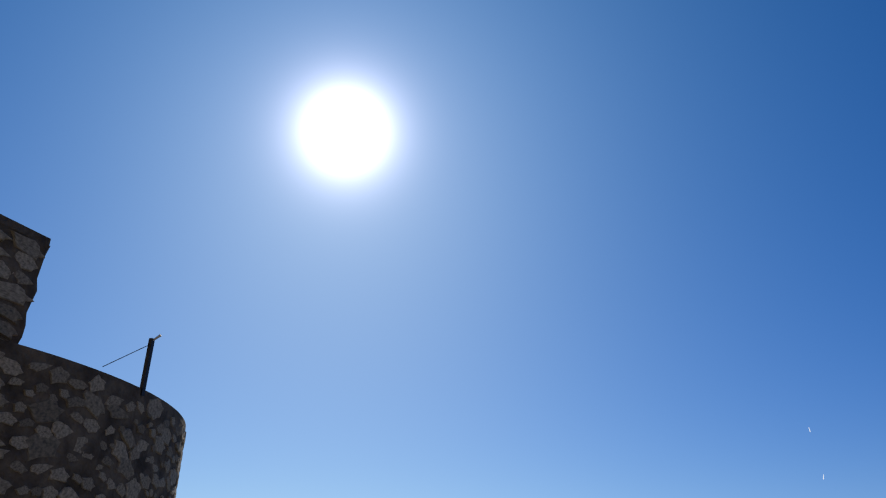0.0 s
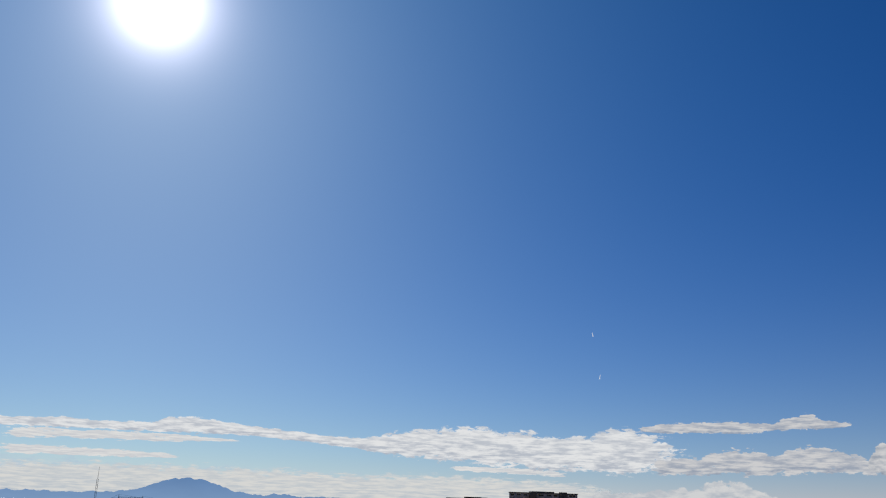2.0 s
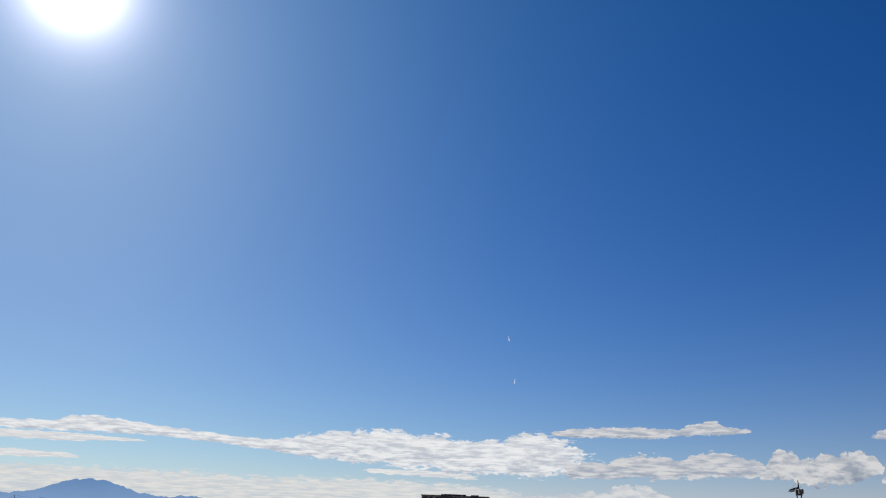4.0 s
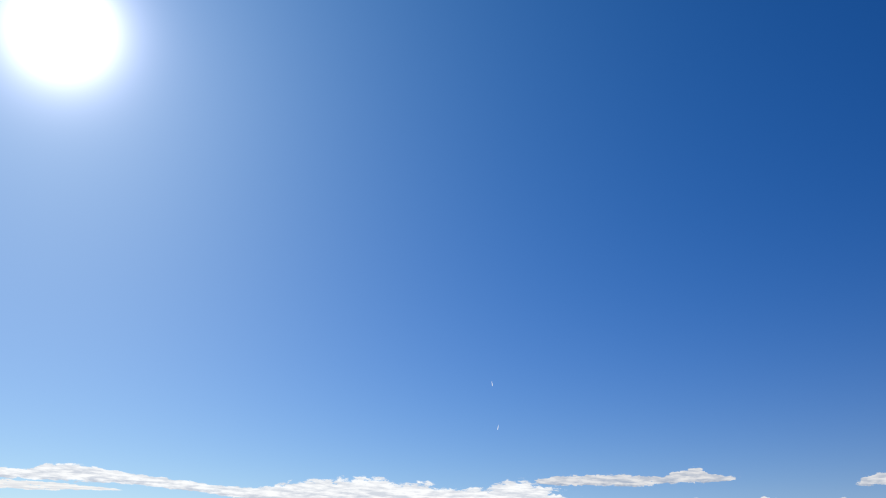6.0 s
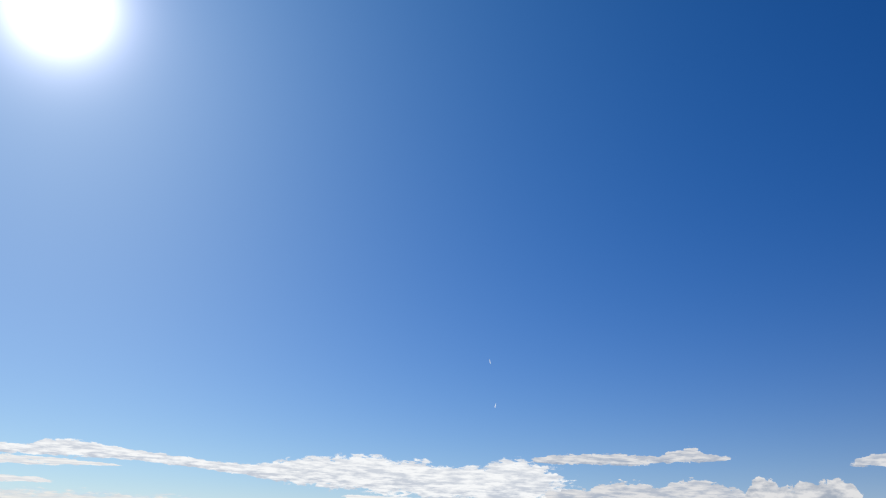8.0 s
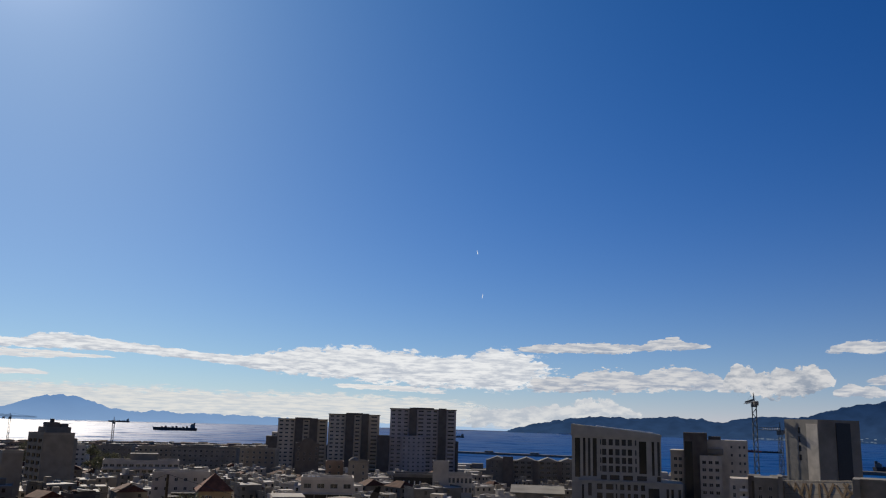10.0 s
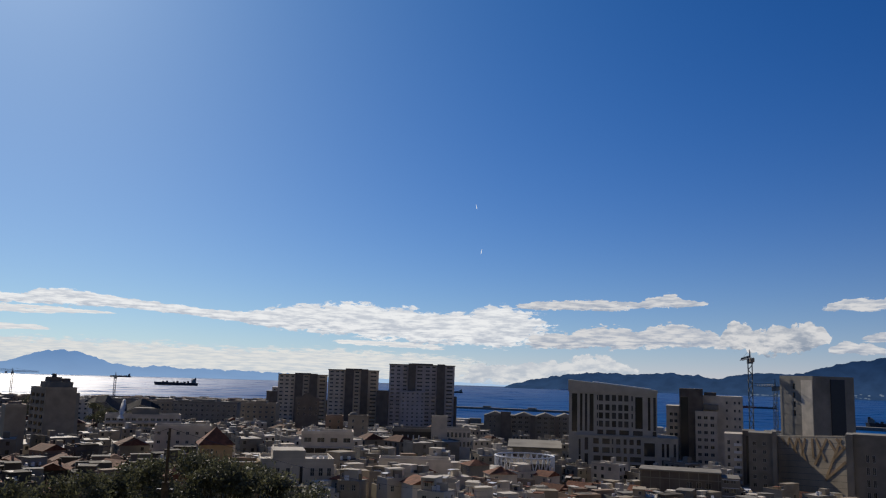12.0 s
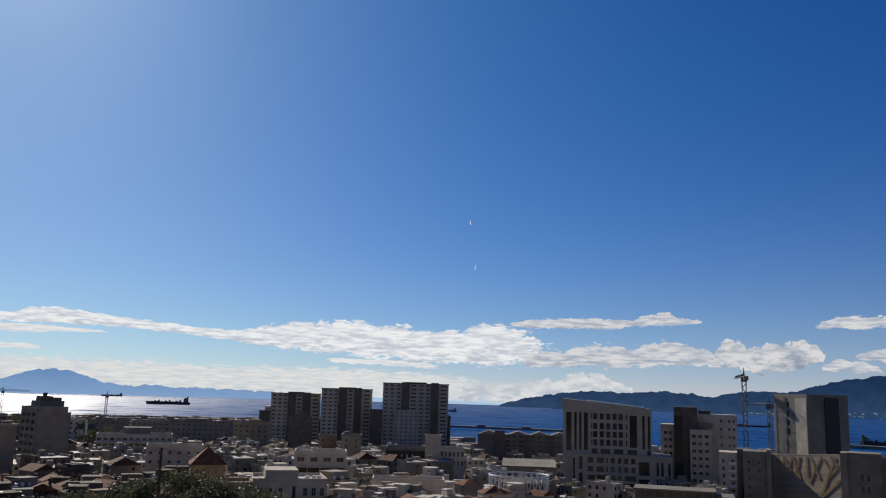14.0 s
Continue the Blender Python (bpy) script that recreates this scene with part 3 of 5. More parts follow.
def tower_block(az, r, w, d, top, base, label, tint, piers, bays, wings):
    """A slab tower: pale window bays between dark full-height piers, lower wings beside it."""
    t = thing("apartment_tower", spot(az, r, base), label, "apartment building", "tower blocks by the harbour")
    claim(az, r, w * 0.62)
    h = top - base
    n = round(h / 2.85)
    step = h / n
    holes = [(c, step * (k + 0.55), ww * 0.78, 1.2) for c, ww in bays for k in range(n)]
    solid(t, tint, w, d, 0, h, holes, grid(3, -d / 2, d / 2, n, step * 0.55, step, 2.0, 1.2), (), 0.55)
    for x, pw in piers:
        part("pier", Shape().box(x - pw / 2, x + pw / 2, -d / 2 - 2.0, -d / 2 - 0.003, 0, h + 1.2), BROWN, t, "dark brown full-height pier")
    part("cornice", Shape().box(-w / 2 - 0.5, w / 2 + 0.5, -d / 2 - 0.5, d / 2 + 0.5, h + 0.003, h + 0.55), BROWN, t, "dark overhanging cornice")
    part("lift_house", Shape().box(-w / 6, w / 6, -3, 5, h + 0.56, h + 1.5), BROWN, t)
    for c, ww in bays:
        if ww > 3.3:
            rail = Shape().box(-ww / 2 - 0.2, ww / 2 + 0.2, -0.35, -0.003, -0.12, 0.75).mesh("balcony_rail", tint)
            for k in range(1, n):
                part("balcony_rail", rail, None, t).matrix_basis = pose(c, -d / 2, step * k)
    for x0, x1, y0, hw, mat in wings:
        m = round(hw / 2.85)
        cols = max(1, int((x1 - x0) / 3.2))
        hs = grid(cols, x0, x1, m, hw / m * 0.55, hw / m, 1.5, 1.2) if mat is not BROWN else ()
        bay(t, mat, x0, x1, -d / 2 - y0, -d / 2 - 0.01 if y0 > 3 else d / 2 - 2, 0, hw, hs, "wing")
        part("wing_roof", Shape().box(x0 - 0.15, x1 + 0.15, -d / 2 - y0 - 0.15, -d / 2 - 0.02 if y0 > 3 else d / 2 - 2, hw + 0.003, hw + 0.6), mat, t)
    return t


tower_block(-9.35, 655, 37, 22, 47.3, 4, "cream apartment tower with dark piers and a stepped wing", TOWER, ((-2.9, 5.9), (8.0, 5.9)),
            ((-16, 3.2), (-11.8, 3.0), (-7.8, 2.6), (2.5, 3.8), (14.8, 5.6)), ((-26.5, -18.6, 2.5, 30, BROWN), (-22.5, -18.7, 1.0, 33, TOWER), (19, 24, 1.0, 24, BROWN)))
tower_block(-5.93, 645, 38, 22, 51.8, 4, "cream apartment tower with two dark piers", TOWER, ((-3.1, 6.2), (8.2, 5.4)),
            ((-16.4, 3.2), (-12.2, 3.0), (-8.4, 2.6), (2.6, 3.8), (15, 5.8)), ((19.2, 24.5, 1.0, 26, TOWER),))
tower_block(-1.25, 630, 48.5, 24, 57, 4, "tallest grey apartment tower with dark piers", LILAC, ((-7.4, 5.5), (14.1, 5.8)),
            ((-21.8, 3.2), (-17.4, 3.2), (-12.6, 3.4), (-1.6, 5.0), (4.2, 4.0), (8.8, 3.4), (20.6, 5.8)), ((-33, -24.5, 2.0, 33, BROWN), (-15, 2.5, 7, 33.5, LILAC), (24.6, 26.3, 1.0, 30, BROWN)))


def parapeted(t, mat, w, d, h):
    part("parapet", rim(h, w, d), mat, t)
    part("roof", Shape().box(-w / 2 + 0.31, w / 2 - 0.31, -d / 2 + 0.31, d / 2 - 0.31, h + 0.003, h + 0.12), ROOF, t)


def make_block(name, az, r, w, d, top, base, mat, label, n, rows, step, ww, wh, turn=None, category="building", side=0, style="casement", z_off=1.9):
    t = thing(name, spot(az, r, base, turn), label, category)
    claim(az, r, max(w, d) * 0.6)
    h = top - base
    z0 = h - z_off - step * (rows - 1)
    solid(t, mat, w, d, 0, h, grid(n, -w / 2, w / 2, rows, z0, step, ww, wh) if n else (), grid(side, -d / 2, d / 2, rows, z0, step, ww, wh) if side else (), grid(side, -d / 2, d / 2, rows, z0, step, ww, wh) if side else (), 0.25, style)
    parapeted(t, mat, w, d, h)
    return t


def roof_box(t, x0, x1, y0, y1, z0, z1, mat=None, name="roof_hut", label=""):
    return part(name, Shape().box(x0, x1, y0, y1, z0, z1), mat or WHITE, t, label)


# the office building with its sloping crown and lower podium
def office():
    t = thing("office_building", spot(11.72, 395, 8.5), "pale stone office building with a sloping crown and podium", "office building")
    claim(11.72, 395, 32)
    k = 0.0906

    def u(x):
        return (x - 620) * k

    def z(y):
        return (540 - y) * k + 1.0

    part("plinth", Shape().box(u(405), u(930), -12.9, 12, -6, -0.003), STONE_CLAD, t)
    up = [(u(433), z(255), 2.4, 17)]
    up += [(u(x), z(252), 1.1, 16.6) for x in (466, 490)] + [(u(517), z(252), 1.8, 16.6)]
    up += [(u(x), z(y), 1.85, 2.7) for x in (563, 595, 627, 658, 687) for y in (178, 225, 265, 305)]
    up += [(u(546), z(y), 0.5, 2.3) for y in (178, 225, 265, 305)]
    up += [(u(x), z(346), w, 2.1) for x, w in ((560, 2.6), (612, 4.2), (676, 4.2), (742, 4.2), (822, 1.6))]
    up += [(u(715), z(y), 0.6, 2.3) for y in (178, 225, 265, 305)]
    up += [(u(748), z(247), 3.2, 14)] + [(u(x), z(250), 1.1, 14.5) for x in (797, 823)]
    bay(t, STONE_CLAD, u(405), u(835), -10, 14, 0, z(152), up, "wall", "", "bare", 0.5, right=[(y, zz, 1.4, 2.2) for y in (-6, -1, 4, 9) for zz in (22, 26, 30, 33.5)])
    pod = [(u(460), z(420), 0.9, 7), (u(493), z(403), 1.6, 5.4), (u(493), z(480), 1.6, 5.4), (u(460), z(490), 0.9, 5)]
    pod += [(u(x), z(y), w * 1.15, 2.4) for x, w in ((540, 2.1), (588, 2.8), (620, 0.6), (647, 1.6), (680, 1.1), (711, 1.6), (745, 1.5)) for y in (388, 430)]
    pod += [(u(x), z(y), w * 1.1, 2.2) for x, w in ((545, 2.8), (598, 4.4), (650, 2.0), (681, 1.4), (730, 4.4)) for y in (470, 506)]
    pod += [(u(796), z(420), 4.6, 5.8), (u(796), z(498), 4.6, 5.0)]
    pod += [(u(x), z(y), 1.1, 5.8) for x in (860, 882, 915) for y in (420, 498)]
    bay(t, STONE_CLAD, u(447), u(930), -13, -10.01, 0, z(368), pod, "podium", "", "bare", 0.45)
    bay(t, STONE_CLAD, u(836), u(930), -10, 12, 0, z(368), (), "podium_side")
    part("podium_roof", Shape().box(u(447) - 0.3, u(930) + 0.3, -13.3, -10.02, z(368) + 0.003, z(368) + 0.7), STONE_CLAD, t)
    part("side_roof", Shape().box(u(836), u(930) + 0.3, -10.01, 12, z(368) + 0.003, z(368) + 0.7), STONE_CLAD, t)
    s = Shape()
    a, b, top0, top1, low = u(405) - 0.3, u(835) + 0.3, z(93), z(135), z(152) + 0.003
    f = [(a, -10.4, low), (b, -10.4, low), (b, -10.4, top1), (a, -10.4, top0)]
    g = [(x, 14.3, zz) for x, _, zz in f]
    s.face(f)
    s.face(g[::-1])
    for i in range(4):
        j = (i + 1) % 4
        s.face((f[j], f[i], g[i], g[j]))
    part("crown", s, STONE_CLAD, t, "sloping stone roof crown")
    part("roof_edge", Shape().box(-9, 17, -8, 12, 0, 0.3, 0, pose(0, 0, z(112), 0, 5.6, 0)), PALE_METAL, t, "white metal roof edge")


office()


def white_apartments():
    t = thing("apartment_building", spot(17.6, 415, 8.5), "white apartment building with a brown stair core", "apartment building", "harbour flats")
    claim(17.6, 415, 24)
    k = 0.1

    def u(x):
        return (x - 185) * k

    def z(y):
        return (525 - y) * k

    part("plinth", Shape().box(u(15), u(355), -12, 8, -6, -0.003), GREY, t)
    bay(t, WHITE, u(15), u(75), -9, 9, 0, z(222), [(u(x), z(y), 1.5, 1.5) for x in (37, 58) for y in range(255, 500, 31)], "side_wing")
    bay(t, BROWN, u(75.2), u(180), -10.5, 8, 0, z(135), [(u(97), z(325), 3.4, 30)], "stair_core", "brown stair core with a tall dark window", "bare")
    bay(t, WHITE, u(145), u(240), -12.5, -10.51, 0, z(235), [(u(x), z(y), 1.7, 1.5) for x in (163, 191, 219) for y in range(265, 510, 33)], "window_bay")
    bay(t, WHITE, u(180.2), u(355), -6, 9, 0, z(165), [(u(x), z(y), 0.9, 1.3) for x in (285, 320, 340) for y in range(195, 510, 36)], "rear_wing")
    part("roof_terrace", Shape().box(u(182), u(248), -9, -6.01, z(230), z(205)), GREY, t)
    part("roof_hut", Shape().box(u(185), u(240), -4, 3, z(165) + 0.003, z(150)), BROWN, t)
    part("roof_trim", Shape().box(u(15) - 0.15, u(75), -9.2, 9, z(222) + 0.003, z(216)), WHITE, t)


white_apartments()


def balcony_flats():
    t = thing("apartment_building", spot(19.6, 372, 9), "narrow flats with stacked white balconies", "apartment building", "harbour flats")
    claim(19.6, 372, 9)
    part("plinth", Shape().box(-5, 7, -6, 7, -6, -0.003), GREY, t)
    bay(t, WHITE, -5, 2, -6, 8, 0, 21, [(x, 2.5 + 3 * k, 1.1, 1.7) for x in (-3.4, 0.2) for k in range(6)], "wall")
    for k in range(6):
        part("balcony", Shape().box(-1.4, 1.6, -7.3, -6.003, 1.2 + 3 * k, 1.4 + 3 * k).box(-1.4, 1.6, -7.3, -7.2, 1.4 + 3 * k, 2.3 + 3 * k), PALE_METAL, t)
    bay(t, BROWN, 2.01, 7, -6.5, 7, 0, 22.5, [(4.5, 11, 2.2, 19)], "core", "dark glazed stair core", "bare")
    t = thing("apartment_building", spot(21.1, 350, 10), "grey concrete flats with a pale edge pier", "apartment building", "harbour flats")
    claim(21.1, 350, 9)
    part("plinth", Shape().box(-5, 5, -6, 8, -7, -0.003), GREY, t)
    bay(t, GREY, -5, 3.4, -6, 9, 0, 22, [(x, 2.5 + 3.1 * k, 1.3, 1.4) for x in (-3, 0.6) for k in range(6)], "wall")
    part("pier", Shape().box(3.41, 5.0, -7.5, 8, 0, 22.8), CONCRETE, t, "pale concrete edge pier")


balcony_flats()


def concrete_pair():
    """The windowless tower, and the ribbed hall before it, both set askew so that their left faces catch the sun."""
    t = thing("concrete_tower", spot(24.35, 432, 3, 71), "plain concrete tower with a dark recess and few windows", "building")
    claim(24.35, 432, 22)
    h = 51.2
    bay(t, CONCRETE, -10.6, 10.6, -12.0, 12.0, 0, h, [(-1.2, 47 - 4.1 * k, 1.6, 2.6) for k in range(4)], "wall", "", "bare", 0.5)
    part("panel", Shape().box(3.6, 10.5, -12.4, -12.003, 15, h - 1.2), WHITE, t, "pale smooth facade panel")
    # the recess is a dark sheet standing proud of the face
    part("recess", Shape().box(10.603, 10.9, -2.0, 6.3, 13, h - 0.6), METAL, t, "flat dark sheet in place of the recess")
    part("parapet", rim(h, 21.2, 24, 0.4, 0.7), CONCRETE, t)
    t = thing("concrete_hall", spot(22.03, 380, 0, 67), "raw concrete hall with slanting tan ribs across its sunlit wall", "building")
    claim(24.2, 345, 26)
    claim(23.2, 370, 20)
    claim(27.5, 330, 14)
    long, rise = 33.8, 2.4 / 33.8
    top = 28.95
    s = Shape()
    f = [(0, 0, 0), (long, 0, 0), (long, 0, top + rise * long), (0, 0, top)]
    g = [(x, 5.0, z) for x, _, z in f]
    s.face(f)
    s.face(g[::-1])
    for i in range(4):
        j = (i + 1) % 4
        s.face((f[j], f[i], g[i], g[j]))
    part("wall", s, PALE_CONCRETE, t)
    tilt = pose(0, 0, top, 0, -math.degrees(math.atan(rise)), 0)
    part("parapet", Shape().box(0, long, -0.06, 5.2, 0.003, 0.5, 0, tilt), PALE_CONCRETE, t, "projecting concrete parapet")
    part("end_pier", Shape().box(-2.2, -0.005, -4.5, 5, 0, top + 0.5), CONCRETE, t, "projecting concrete end pier")
    for k in range(1, 9):
        part("joint", Shape().box(0, long, -0.012, -0.003, -2.4 * k, 0.14 - 2.4 * k, 0, tilt), GREY, t)
    # ribs: along the wall and down from its top, metres
    ribs = ((2.0, 0.6, 4.0, 3.2), (6.4, 0.6, 5.0, 3.9), (5.8, 0.5, 9.8, 6.4), (10.4, 0.6, 8.4, 5.6), (11.0, 0.6, 14.4, 9.5), (14.4, 0.6, 12.4, 7.4), (17.9, 0.6, 18.2, 8.1), (19.6, 0.6, 24.0, 9.0),
            (25.1, 0.6, 18.8, 10.8), (26.0, 1.3, 28.9, 5.4), (31.8, 0.6, 24.3, 15.4), (29.5, 0.6, 33.2, 4.6), (33.6, 3.6, 28.3, 8.1), (33.6, 9.3, 23.7, 16.4))
    for x0, d0, x1, d1 in ribs:
        part("rib", Shape().box(0, math.hypot(x1 - x0, rise * (x1 - x0) - d1 + d0), -0.16, -0.003, -0.5, 0.5, 0, pose(x0, 0, top + rise * x0 - d0, 0, -math.degrees(math.atan2(rise * (x1 - x0) - d1 + d0, x1 - x0)), 0)), OCHRE, t, "slanting tan rib")
    wing = thing("grey_block", spot(27.9, 312, 3), "grey concrete block with narrow windows", "building")
    claim(28.1, 322, 14)
    bay(wing, CONCRETE, -10.8, -8.7, -7.5, 6, 0, 32.0, (), "edge_pier", "pale concrete edge pier")
    bay(wing, GREY, -8.69, 1.2, -6, 6, 0, 31.4, [(x, 5 + 3.9 * k, 1.0, 2.4) for x in (-4.6, -2.8) for k in range(6)], "wall")
    part("parapet", Shape().box(-8.68, 1.2, -6.1, 6, 31.403, 32.1), CONCRETE, wing)
    bay(wing, GREY, 1.21, 13, -4, 6, 0, 30.4, [(x, 6 + 3.9 * k, 1.0, 2.4) for x in (4, 7, 10) for k in range(6)], "rear_wing")
    # lighter tone in place of the sunlit top edge
    part("rear_parapet", Shape().box(1.22, 13, -4.1, 6, 30.403, 31.0), PALE_CONCRETE, wing)


concrete_pair()


def long_block():
    t = thing("apartment_block", spot(6.2, 560, 4.5), "long grey apartment block with brown stair cores and gabled metal roofs", "apartment building")
    claim(6.2, 545, 30)
    claim(4, 550, 14)
    claim(8.6, 550, 14)
    w, d, h = 60, 16, 21
    holes = [(-27 + 4.15 * i, 2.0 + 2.95 * k, 2.6, 1.5) for i in range(4, 14) for k in range(7)] + [(-26 + 3 * i, 2.0 + 2.95 * k, 1.0, 1.2) for i in range(2) for k in range(7)]
    solid(t, GREY, w, d, 0, h, holes, (), (), 0.9)
    part("stair_core", Shape().box(-19, -12.5, -d / 2 - 1.6, -d / 2 - 0.003, 0, h + 2.4), BROWN, t)
    for x in (0.5, 16):
        part("stair_core", Shape().box(x, x + 3.0, -d / 2 - 1.2, -d / 2 - 0.003, 0, h + 0.4), BROWN, t)
    for x in (-29, -10, 4, 17):
        s = Shape()
        s.face(((x, -d / 2, h + 0.01), (x + 12.5, -d / 2, h + 0.01), (x + 6, -d / 2, h + 2.3)))
        s.face(((x, -d / 2, h + 0.01), (x + 6, -d / 2, h + 2.3), (x + 6, d / 2, h + 2.3), (x, d / 2, h + 0.01)))
        s.face(((x + 6, -d / 2, h + 2.3), (x + 12.5, -d / 2, h + 0.01), (x + 12.5, d / 2, h + 0.01), (x + 6, d / 2, h + 2.3)))
        part("roof", s, CONCRETE, t, "pale gabled metal roof")


long_block()


def lattice_pool():
    """The round arena with white zigzag struts, and the pale hall beside it."""
    t = thing("round_arena", spot(5.88, 325, 11.6), "round arena ringed by white zigzag steel struts", "arena")
    claim(5.88, 325, 15)
    n, r = 28, 11.3
    s = Shape().tube((0, 0, -5), (0, 0, 7.0), r - 0.8, r - 0.8, 40)
    # dark tone stands for the dark inside of the arena
    part("drum", s, DUSK, t)
    for i in range(n):
        a, b, c = (2 * math.pi * (i + k) / n for k in (0, 0.5, 1))
        for p, q in ((a, b), (c, b)):
            part("strut", Shape().tube((r * math.cos(p), r * math.sin(p), 9.0), (r * math.cos(q), r * math.sin(q), 3.2), 0.24, 0.24, 5), PALE_METAL, t)
    ring, m, q = Shape(), 48, 6
    for i in range(m):
        a = 2 * math.pi * i / m
        for k in range(q):
            e = 2 * math.pi * k / q
            rr = r + 0.32 * math.cos(e)
            ring.v.append((rr * math.cos(a), rr * math.sin(a), 9.0 + 0.32 * math.sin(e)))
            ring.f.append((i * q + k, (i + 1) % m * q + k, (i + 1) % m * q + (k + 1) % q, i * q + (k + 1) % q))
            ring.s.append(0)
    part("ring_beam", ring, PALE_METAL, t, "white ring beam")
    t = thing("hall", spot(6.55, 400, 9), "hall with a long pale metal roof", "hall")
    claim(6.55, 400, 14)
    part("wall", Shape().box(-12, 12, -8, 8, -5, 9), GREY, t)
    part("roof", Shape().box(-12.5, 12.5, -9, 9, 0, 0.4, 0, pose(0, 0, 10.3, 7, 0, 0)), CONCRETE, t, "pale shallow metal roof")


lattice_pool()


def left_apartments():
    t = thing("apartment_building", spot(-24.7, 385, 11, -46), "tall pale cream apartment building with rooftop huts", "apartment building")
    claim(-24.7, 385, 10)
    bay(t, CREAM, -7, 5.6, -8, 8, 0, 28.6, (), "wall", left=[(y, 3 + 2.9 * k, 3.4, 1.5) for y in (-5.2, 0, 5.2) for k in range(9)], depth=0.9)
    bay(t, GREY, 5.61, 7.8, -6, 7, 0, 27.2, (), "stair_bay")
    part("balcony_rails", Shape().box(-7.3, -7.003, -7.6, 7.6, 4.2, 4.3), PALE_METAL, t)
    roof_box(t, -4.5, 5.4, -4, 5, 28.61, 31.7, GREY, "roof_storey", "set-back grey roof storey")
    roof_box(t, -3.5, 1, -3, 3, 31.71, 33.6, BROWN)
    roof_box(t, -2.6, -1.2, -2.6, -1.4, 33.61, 35.0, METAL, "tank", "dark roof tank")
    roof_box(t, 2.0, 5, -2, 4, 31.71, 33.0, BROWN)
    move(part("parapet", rim(28.6, 12.6, 16), CREAM, t), -0.7)


left_apartments()


def corner_landmarks():
    """Single buildings of the old town that stand out from the roofs."""
    t = make_block("brown_building", -8.95, 520, 14, 12, 33, 6, BROWN, "dark brown building with an arched gable", 4, 3, 3.2, 1.3, 1.8, None, "building")
    part("gable", Shape().tube((0, -6.1, 27.2), (0, -5.2, 27.2), 4.0, 4.0, 20), BROWN, t)
    t = make_block("domed_building", -5.5, 430, 10, 12, 28, 8, CREAM, "cream building with a small dome", 2, 4, 3.1, 1.0, 1.6, None, "building")
    s = Shape()
    for i in range(6):
        a, b = math.pi / 2 * i / 6, math.pi / 2 * (i + 1) / 6
        s.tube((-2.5, -2, 20 + 2.4 * math.sin(a)), (-2.5, -2, 20 + 2.4 * math.sin(b)), 2.4 * math.cos(a) + 0.01, 2.4 * math.cos(b) + 0.01, 16)
    part("dome", s, GREY, t, "small grey dome")
    make_block("stepped_house", -7.1, 440, 9, 10, 27, 8, PINK, "pink-brown stepped town house", 2, 3, 3.1, 1.1, 1.5, None, "house")
    t = make_block("dark_hall", -1.7, 380, 18.5, 14, 25.6, 8, GREY, "dark grey hall with narrow lit windows", 0, 1, 3, 1, 1, None, "building")
    for i in range(4):
        for k in range(2):
            part("window", Shape().box(-5 + 2.4 * i, -4.5 + 2.4 * i, -7.2, -7.103, 9 + 4.2 * k, 11.4 + 4.2 * k), PALE_METAL, t)
    part("front", Shape().box(-9.25, 9.25, -7.1, -7.003, 0, 17), METAL, t)
    t = make_block("stair_tower", 0.05, 372, 7, 7, 31.5, 8, WHITE, "plain white stair tower", 0, 1, 3, 1, 1, None, "tower")
    make_block("white_block", 1.35, 380, 11, 12, 26, 8, WHITE, "white block with two rows of dark windows", 6, 2, 4.0, 1.1, 2.2, None, "building")
    make_block("white_hall", -1.55, 262, 22, 9, 23.7, 14, WHITE, "long low white hall", 0, 1, 3, 1, 1, None, "building")
    t = make_block("white_house", -9.55, 212, 17.5, 14, 28.4, 15, WHITE, "white three-storey house with tall framed windows", 0, 1, 3, 1, 1, -14, "house")
    for x in (-7, -4.6, -2.2, 3.6, 5.6, 7.6):
        for z in (4.2, 7.9, 11.2):
            ob = part("window", window_mesh(1.0, 1.9, "sash"), None, t)
            ob.matrix_basis = pose(x, -7.05, z)
    roof_box(t, -5.9, 1.8, -6.9, 3, 13.42, 16.2, WHITE, "roof_hut")
    part("drain_shaft", Shape().box(0.6, 1.3, -7.1, -7.003, 4, 12.5), METAL, t)
    for x in (3.6, 5.2, 6.4):
        roof_box(t, x, x + 1.0, -5.6, -4.9, 13.6, 14.8, PALE_METAL, "air_conditioner", "pale air conditioner box")
    make_block("ochre_terrace_house", -12.9, 205, 7, 10, 28.0, 15, OCHRE, "low ochre house with a flat terrace roof", 0, 1, 3, 1, 1, -16, "house")
    t = make_block("terraced_house", -7.5, 285, 17, 12, 29.8, 14, WHITE, "white house with a roof terrace and wide windows", 4, 3, 3.6, 2.4, 1.5, None, "house")
    # no hollow behind: the loggia's shade is a dark strip on the wall
    part("loggia", Shape().box(-8.3, 8.3, -6.06, -6.003, 9.3, 11.4), METAL, t, "dark strip laid on the wall for the loggia's shade")
    for k in range(5):
        part("loggia_post", Shape().box(-8.2 + 4.05 * k, -8.0 + 4.05 * k, -7.4, -7.2, 8.4, 11.4), WHITE, t)
    part("balcony", Shape().box(-8.5, 8.5, -7.5, -6.003, 8.1, 8.4).box(-8.5, 8.5, -7.5, -7.4, 8.4, 9.3).box(-8.5, 8.5, -7.5, -6.07, 11.4, 11.6), WHITE, t)
    for x in (-6.5, -5.2, -3.6):
        roof_box(t, x, x + 1.0, -5.4, -4.7, 16.0, 17.0, PALE_METAL, "air_conditioner", "pale air conditioner box")
